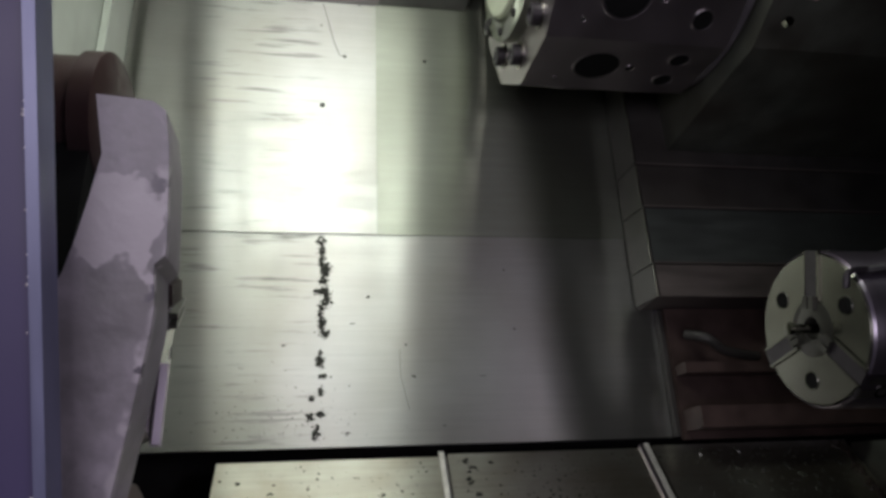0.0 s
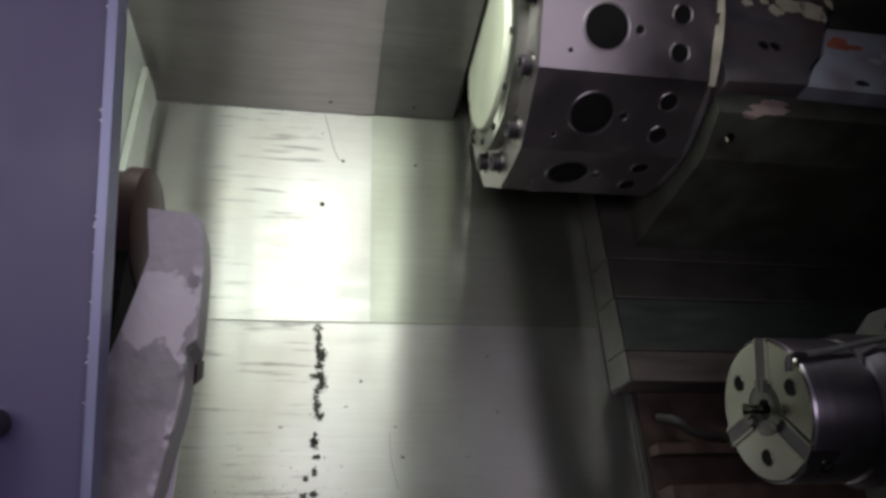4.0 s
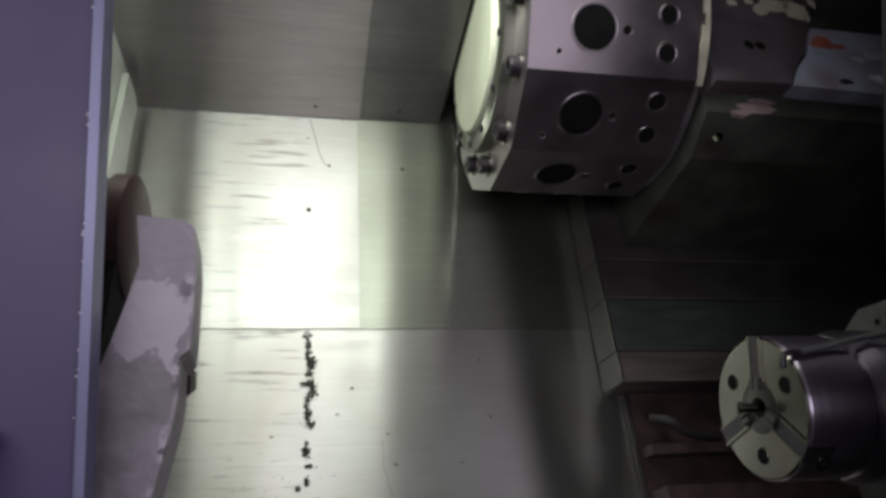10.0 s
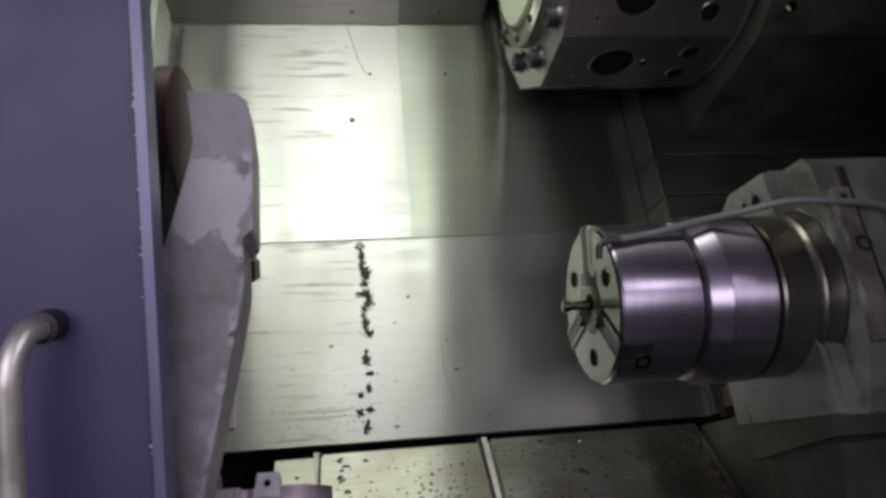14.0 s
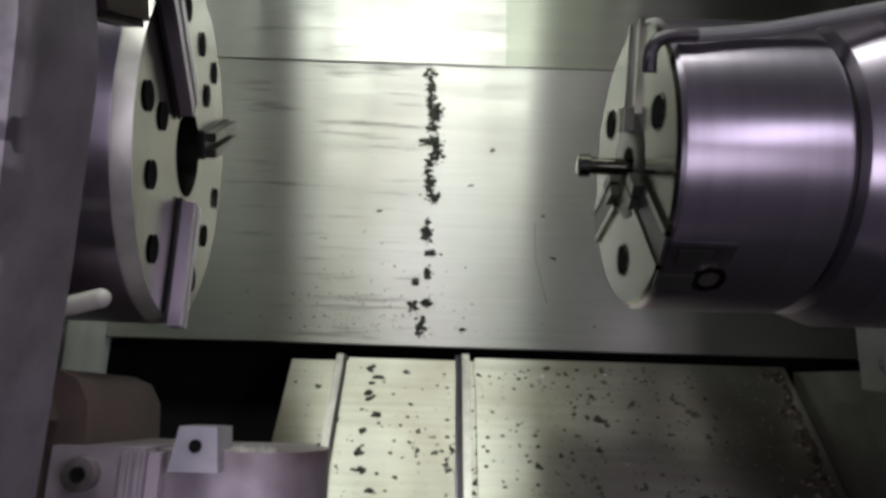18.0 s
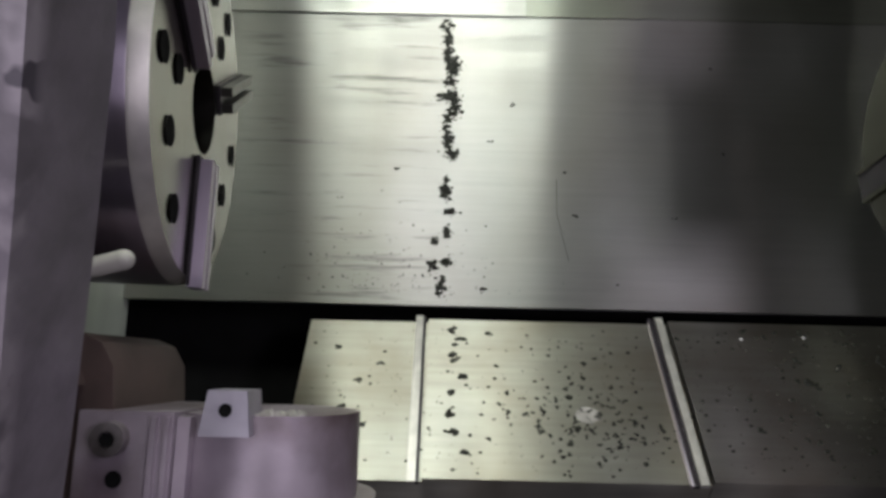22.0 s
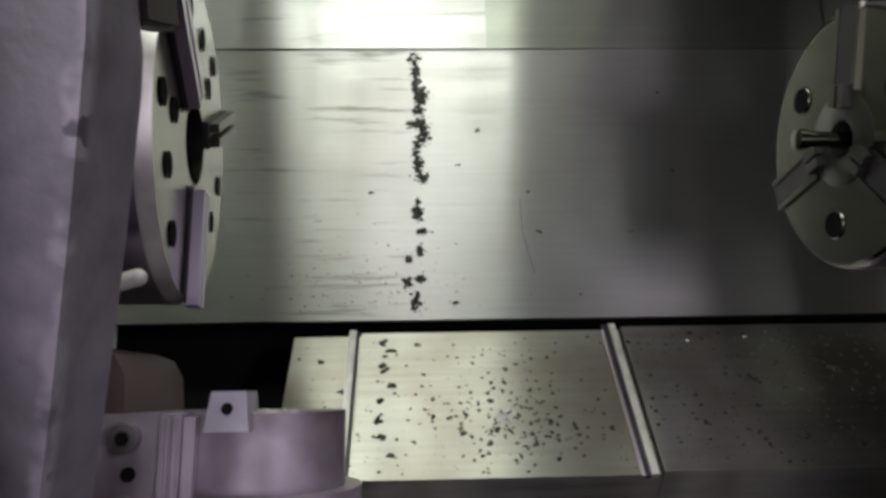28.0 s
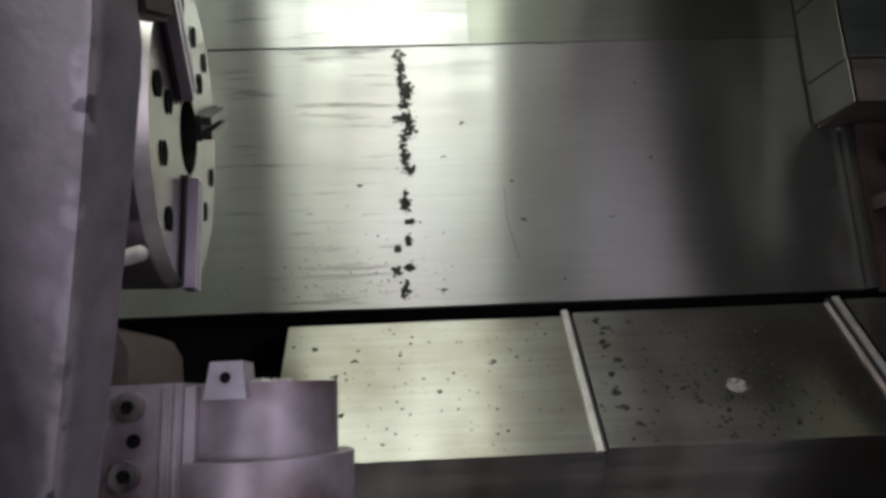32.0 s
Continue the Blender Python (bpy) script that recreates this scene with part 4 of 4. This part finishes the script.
for x, z, w, h in ((0.592, 0.173, 0.032, 0.011), (0.565, 0.163, 0.014, 0.006), (0.604, 0.185, 0.02, 0.006)):
    ring = [(x + w * rnd.uniform(0.75, 1.1) * math.cos(q), z + h * rnd.uniform(0.7, 1.15) * math.sin(q)) for q in [0.331 * k for k in range(19)]]
    part("bare_patch", prism(bmesh.new(), ring, -0.3612, -0.355, 1), M_PINK, slide, "bare pinkish metal patch")
part("nut", turned(lathe([(0, 0.006), (0.006, 0.006), (0.006, 0)], 6), along((0.524, -0.352, 0.125), (0, -1, -0.4))), M_FACE, slide)

# ---- stepped covers beside the bed cover ----
stack = thing("slide_cover", "stepped dark steel slide cover, light and shade in its colours, with bright edges", "way cover")
# section colours darken towards the turret, with the shade there put in
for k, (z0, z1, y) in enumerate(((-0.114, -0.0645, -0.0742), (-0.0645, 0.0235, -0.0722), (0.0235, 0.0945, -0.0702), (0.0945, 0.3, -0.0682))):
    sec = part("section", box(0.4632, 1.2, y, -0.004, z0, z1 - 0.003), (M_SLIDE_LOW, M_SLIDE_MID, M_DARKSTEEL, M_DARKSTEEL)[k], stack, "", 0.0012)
    part("lip", box(0.4632, 1.2, y - 0.0015, y - 0.0002, z0 - 0.0005, z0 + 0.0022), M_SLIDE_LOW, sec, "worn lower lip", 0.0004)
    # side that catches light, painted paler than the upper fronts
    part("end_plate", prism(bmesh.new(), [(y - 0.0008, z0 - 0.001), (-0.004, z0 + 0.004), (-0.004, z1 + 0.002), (y - 0.0008, z1 - 0.003)], 0.4592, 0.4628), M_PALE, sec, "end plate in a paler colour for the light on it", 0.0008)
    part("edge", box(0.4588, 0.4612, y - 0.0022, y - 0.0009, z0 - 0.001, z1 - 0.004), M_FACE, sec, "bright corner edge", 0.0004)
structure("trim_right", box(0.488, 0.494, -0.012, 0.012, -0.295, -0.116), M_DARKSTEEL, "dark edge trim of the bed cover", "trim", 0.001)
structure("wall_under_slide", box(0.4945, 1.4, -0.02, -0.01, -0.3, -0.116), M_RECESS, "brown stained recess wall under the slide", "recess wall")

# ---- bracket below the main chuck ----
bracket = thing("sensor_bracket", "lilac-grey metal bracket with socket screws and a small block", "bracket")
drum_y, drum_x = -0.3, -0.078
ring = [(drum_x + 0.043 * math.cos(radians(q)), drum_y + 0.043 * math.sin(radians(q))) for q in range(0, 360, 7)]
part("drum", prism(bmesh.new(), ring, -0.47, -0.374, 2), M_BRACKET, bracket, "lilac-grey round housing", 0.002, True)
ring = [(drum_x + 0.052 * math.cos(radians(q)), drum_y + 0.052 * math.sin(radians(q))) for q in range(0, 360, 7)]
part("rim", prism(bmesh.new(), ring, -0.48, -0.412, 2), M_BRACKET, bracket, "brighter lower rim", 0.003, True)
part("flange", box(-0.145, -0.106, -0.346, -0.27, -0.45, -0.373), M_BRACKET, bracket, "", 0.004)
part("rib", box(-0.1055, -0.1, -0.343, -0.29, -0.45, -0.375), M_BRACKET, bracket, "", 0.001)
part("block", prism(bmesh.new(), [(-0.0945, -0.382), (-0.0735, -0.382), (-0.0755, -0.3635), (-0.0915, -0.3635)], -0.3495, -0.328, 1), M_BLOCK, bracket, "small bright block with a hole", 0.0012)
part("block_hole", turned(lathe([(0.0006, 0.0028), (0.0002, 0)], 14), along((-0.0838, -0.3495, -0.3715), (0, -1, 0))), M_SHADE, bracket)
part("hole", turned(lathe([(0.0006, 0.0035), (0.0002, 0)], 14), along((-0.128, -0.346, -0.4), (0, -1, 0))), M_SHADE, bracket)
part("rib", box(-0.1145, -0.112, -0.348, -0.33, -0.45, -0.375), M_BRACKET, bracket, "", 0.0008)
part("rib", box(-0.1085, -0.1065, -0.3485, -0.33, -0.45, -0.375), M_BRACKET, bracket, "", 0.0006)
bm = bmesh.new()
for _ in range(40):
    crumb(bm, rnd.uniform(-0.074, -0.055), -0.345 + rnd.uniform(0.004, 0.03), -0.374, rnd.uniform(0.0008, 0.0022), 0.8, (0, 0, 1))
tagged(part("chips", bm, M_STRIP, bracket), "small bright chips", "", "", "stuff")
for z in (-0.384, -0.416):
    part("screw", turned(lathe([(0, 0.007), (0.006, 0.007), (0.006, 0.0035), (0.003, 0.003), (0.003, 0)], 16), along((-0.13, -0.346, z), (0, -1, 0))), M_WORNSCREW, bracket, "worn socket head screw", 0, True)
    # hex recess given as a flat black face for its shade
    part("socket", turned(lathe([(0.0003, 0.0031), (0.0, 0)], 6), along((-0.13, -0.3518, z), (0, -1, 0))), M_SHADE, bracket, "hex socket, a black disc for its shade")
lug = thing("cast_lug", "rust-brown rounded cast lug beside the bracket", "machine casting")
part("lug", prism(bmesh.new(), [(-0.23, -0.42), (-0.13, -0.42), (-0.136, -0.355), (-0.142, -0.345), (-0.152, -0.341), (-0.23, -0.341)], -0.34, -0.26, 1), M_RUST, lug, "", 0.016, True)
part("rib", prism(bmesh.new(), [(-0.23, -0.363), (-0.147, -0.363), (-0.153, -0.35), (-0.23, -0.35)], -0.347, -0.339, 1), M_RUST, lug, "", 0.003, True)
part("bolt", turned(lathe([(0, 0.006), (0.005, 0.006), (0.005, 0.003), (0.002, 0.003), (0.002, 0)], 14), along((-0.175, -0.34, -0.38), (0, -1, 0))), M_BLACK, lug, "", 0, True)
hose = thing("coolant_hose", "short white coolant hose end under the main chuck", "hose")
part("tube", pipe([(-0.3, -0.38, -0.31), (-0.2, -0.39, -0.319), (-0.14, -0.39, -0.32), (-0.128, -0.39, -0.3205), (-0.112, -0.39, -0.3165)], 0.0038, 18), M_WHITEHOSE, hose, "", 0, True)
part("tip", turned(lathe([(0.0038 * math.sin(q * 0.26), 0.0038 * math.cos(q * 0.26)) for q in range(6)] + [(0.0038, 0)], 18), along((-0.112, -0.39, -0.3165), (0.97, 0, 0.24))), M_WHITEHOSE, hose, "rounded white tip", 0, True)

end_block = thing("end_block", "small olive-grey block under the end of the bed cover", "machine part")
part("block", box(-0.295, -0.258, -0.2, -0.142, -0.34, -0.268), M_HEAD, end_block, "", 0.003)
part("screw", turned(lathe([(0, 0.006), (0.004, 0.006), (0.004, 0)], 14), along((-0.275, -0.2, -0.3), (0, -1, 0))), M_RUST, end_block, "", 0, True)

channel = thing("wall_channel", "pale folded sheet channel on the side wall", "sheet channel")
part("strip", box(-0.2975, -0.288, -0.11, -0.05, -0.1, 0.39), M_SIDE, channel, "", 0.002)
for x, y, z, n, r in ((-0.003, -0.0025, 0.214, (0, -1, 0), 0.0042), (0.159, -0.0017, 0.307, (0, -1, 0), 0.003), (0.03, -0.0025, 0.307, (0, -1, 0), 0.0028),
                      (0.004, -0.033, 0.414, (0, 0, -1), 0.003), (0.155, -0.033, 0.415, (0, 0, -1), 0.003), (-0.008, -0.0025, 0.365, (0, -1, 0), 0.0015)):
    sc = thing("screw_head", "small dark screw head in the sheet steel", "screw", along((x, y, z), n), "cover screws")
    part("head", lathe([(-0.001, r), (0.0006, r), (0.0014, r * 0.6), (0.0015, 0)], 14), M_SWARF, sc, "", 0, True)
bm = bmesh.new()
for _ in range(60):
    crumb(bm, -0.2965 + rnd.gauss(0, 0.0012), -0.002, rnd.uniform(0.08, 0.41), rnd.uniform(0.0008, 0.003) * rnd.random())
for _ in range(70):
    crumb(bm, rnd.uniform(-0.295, 0.07), -0.0035, ZT - 0.001 + rnd.gauss(0, 0.001), rnd.uniform(0.0006, 0.002) * rnd.random())
tagged(part("sealant_crumbs", bm, M_SWARF), "dark crumbs of old sealant in the sheet corners", "dirt", "", "stuff")


def scratch(pts, width, n):
    """A thin dark scored line on sheet metal, through pts."""
    bm = bmesh.new()
    n = Vector(n)
    for a, b in zip(pts, pts[1:]):
        a, b = Vector(a), Vector(b)
        side = (b - a).cross(n).normalized() * width
        vs = [bm.verts.new(q + n * 0.0003) for q in (a - side, b - side, b + side, a + side)]
        bm.faces.new(vs)
    return bm


marks = scratch([(-0.006, -0.0025, 0.41), (0.004, -0.0025, 0.37), (0.012, -0.0025, 0.335), (0.022, -0.0025, 0.309), (0.031, -0.0025, 0.305)], 0.0005, (0, -1, 0))
tagged(part("scored_line", marks, M_DARKSTEEL), "thin dark scored line across the upper sheet", "scratch", "", "stuff")
marks = scratch([(0.11, 0, -0.17), (0.1105, 0, -0.205), (0.117, 0, -0.232), (0.1215, 0, -0.25)], 0.00022, (0, -1, 0))
tagged(part("scored_line", marks, M_DARKSTEEL), "thin dark run mark on the lower sheet", "scratch", "", "stuff")
marks = scratch([(-0.006, -0.005, 0.4145), (-0.012, -0.06, 0.4145), (-0.02, -0.14, 0.4145)], 0.0005, (0, 0, -1))
tagged(part("scored_line", marks, M_DARKSTEEL), "thin dark scored line on the sheet over the bed", "scratch", "", "stuff")
ledge = thing("recess_ledge", "brown oily ledges under the turret slide", "ledge")
part("ledge", box(0.496, 1.3, -0.05, -0.021, -0.215, -0.2), M_RECESS, ledge, "", 0.003)
part("ledge", box(0.496, 1.3, -0.07, -0.021, -0.29, -0.262), M_RECESS, ledge, "", 0.004)
part("cable", pipe([(0.51, -0.04, -0.16), (0.53, -0.06, -0.17), (0.56, -0.05, -0.185), (0.62, -0.03, -0.19)], 0.007), M_DARKSTEEL, ledge, "", 0, True)

# ---- swarf on the bed cover ----
bm = bmesh.new()
for x, z, sx, sz, n in ((0.0, -0.01, 0.004, 0.005, 16), (0.002, -0.027, 0.0024, 0.008, 26), (0.002, -0.041, 0.0026, 0.006, 24), (0.0062, -0.0545, 0.0042, 0.007, 60), (0.0045, -0.072, 0.0036, 0.004, 18),
                        (0.0035, -0.087, 0.006, 0.0036, 40), (0.0085, -0.099, 0.0042, 0.006, 44), (0.0025, -0.113, 0.0022, 0.006, 22), (0.004, -0.133, 0.0035, 0.006, 30), (0.0085, -0.147, 0.0038, 0.003, 22),
                        (0.0022, -0.185, 0.0034, 0.0035, 26), (0.0045, -0.176, 0.0016, 0.005, 10), (0.0083, -0.2044, 0.0036, 0.0024, 16), (0.0046, -0.224, 0.0024, 0.005, 18), (-0.0065, -0.235, 0.003, 0.002, 8),
                        (0.005, -0.2532, 0.0036, 0.0022, 16), (-0.0075, -0.257, 0.003, 0.003, 10), (0.0005, -0.278, 0.003, 0.005, 20)):
    for k in range(n * 2):
        crumb(bm, x + sx * rnd.gauss(0, 0.8), -0.0002, z + sz * rnd.gauss(0, 0.85), rnd.uniform(0.001, 0.0021) * (1.6 if k % 3 == 0 else 1.0), 0.4)
    for _ in range(n // 5):
        crumb(bm, x + rnd.gauss(0, sx * 1.5), -0.0002, z + rnd.gauss(0, sz * 1.5), rnd.uniform(0.0005, 0.0011))
for x, z, s in ((-0.046, -0.163, 3), (0.068, -0.094, 2.6), (0.046, -0.133, 2.6), (0.117, -0.162, 2.2), (0.128, -0.206, 2.6), (0.04, -0.278, 2.8),
                (0.265, -0.052, 2), (0.273, -0.14, 2), (0.224, -0.206, 1.6), (0.167, -0.272, 1.6), (-0.099, -0.193, 1.6)):
    for _ in range(3):
        crumb(bm, x + rnd.gauss(0, 0.001), -0.0005, z + rnd.gauss(0, 0.0006), s * 0.0007)
for _ in range(150):
    crumb(bm, rnd.gauss(-0.04, 0.06), -0.0005, -0.285 + abs(rnd.gauss(0, 0.04)), rnd.uniform(0.0005, 0.0013))
swarf = part("metal_swarf", bm, M_SWARF)
tagged(swarf, "oily black swarf stuck on the steel bed cover", "swarf", "", "stuff")


# ---- what moves ----
OUTER = [(0, 0.443), (11.3, 0.443), (11.5, 0.428), (12, 0.372), (13, 0.263), (14, 0.155), (15, 0.048), (15.5, -0.007), (16.3, -0.094), (16.5, -0.103), (16.7, -0.094),
         (17.5, -0.01), (18, 0.044), (19, 0.153), (20, 0.264), (20.5, 0.316), (20.7, 0.331), (20.85, 0.325), (21, 0.309), (21.5, 0.26), (22, 0.203), (23, 0.091), (24, -0.018),
         (24.5, -0.072), (24.75, -0.1), (24.85, -0.104), (25.05, -0.104), (25.15, -0.1), (25.5, -0.062), (26.5, 0.048), (27.5, 0.157), (27.75, 0.184), (27.9, 0.195), (28.6, 0.195),
         (28.7, 0.199), (29, 0.229), (29.5, 0.285), (30, 0.341), (30.5, 0.395), (30.9, 0.44), (31.05, 0.449), (32, 0.449)]
MIDDLE = [(0, 0.161), (11.8, 0.161), (12, 0.15), (13, 0.041), (14, -0.067), (14.4, -0.108), (14.6, -0.112), (16.3, -0.12), (16.5, -0.13), (16.7, -0.122), (17.2, -0.076), (19.4, -0.072),
          (20, -0.019), (20.5, 0.034), (20.7, 0.043), (21.4, 0.04), (21.6, 0.028), (22, -0.018), (22.5, -0.076), (22.8, -0.108), (23, -0.112), (24.5, -0.114),
          (24.75, -0.128), (24.85, -0.131), (25.05, -0.131), (25.5, -0.09), (25.8, -0.066), (28.9, -0.058), (29.2, -0.03), (29.5, 0.006), (30, 0.056), (30.5, 0.112), (30.9, 0.155), (31.05, 0.163), (32, 0.163)]


def motions():
    walk(cover_outer, [(t, BED @ pose(x, 0, 0)) for t, x in OUTER])
    walk(cover_mid, [(t, BED @ pose(x, 0, 0)) for t, x in MIDDLE])
    walk(sub, [(t, BED @ pose(x + 0.081, AY, AZ)) for t, x in OUTER])


motions()
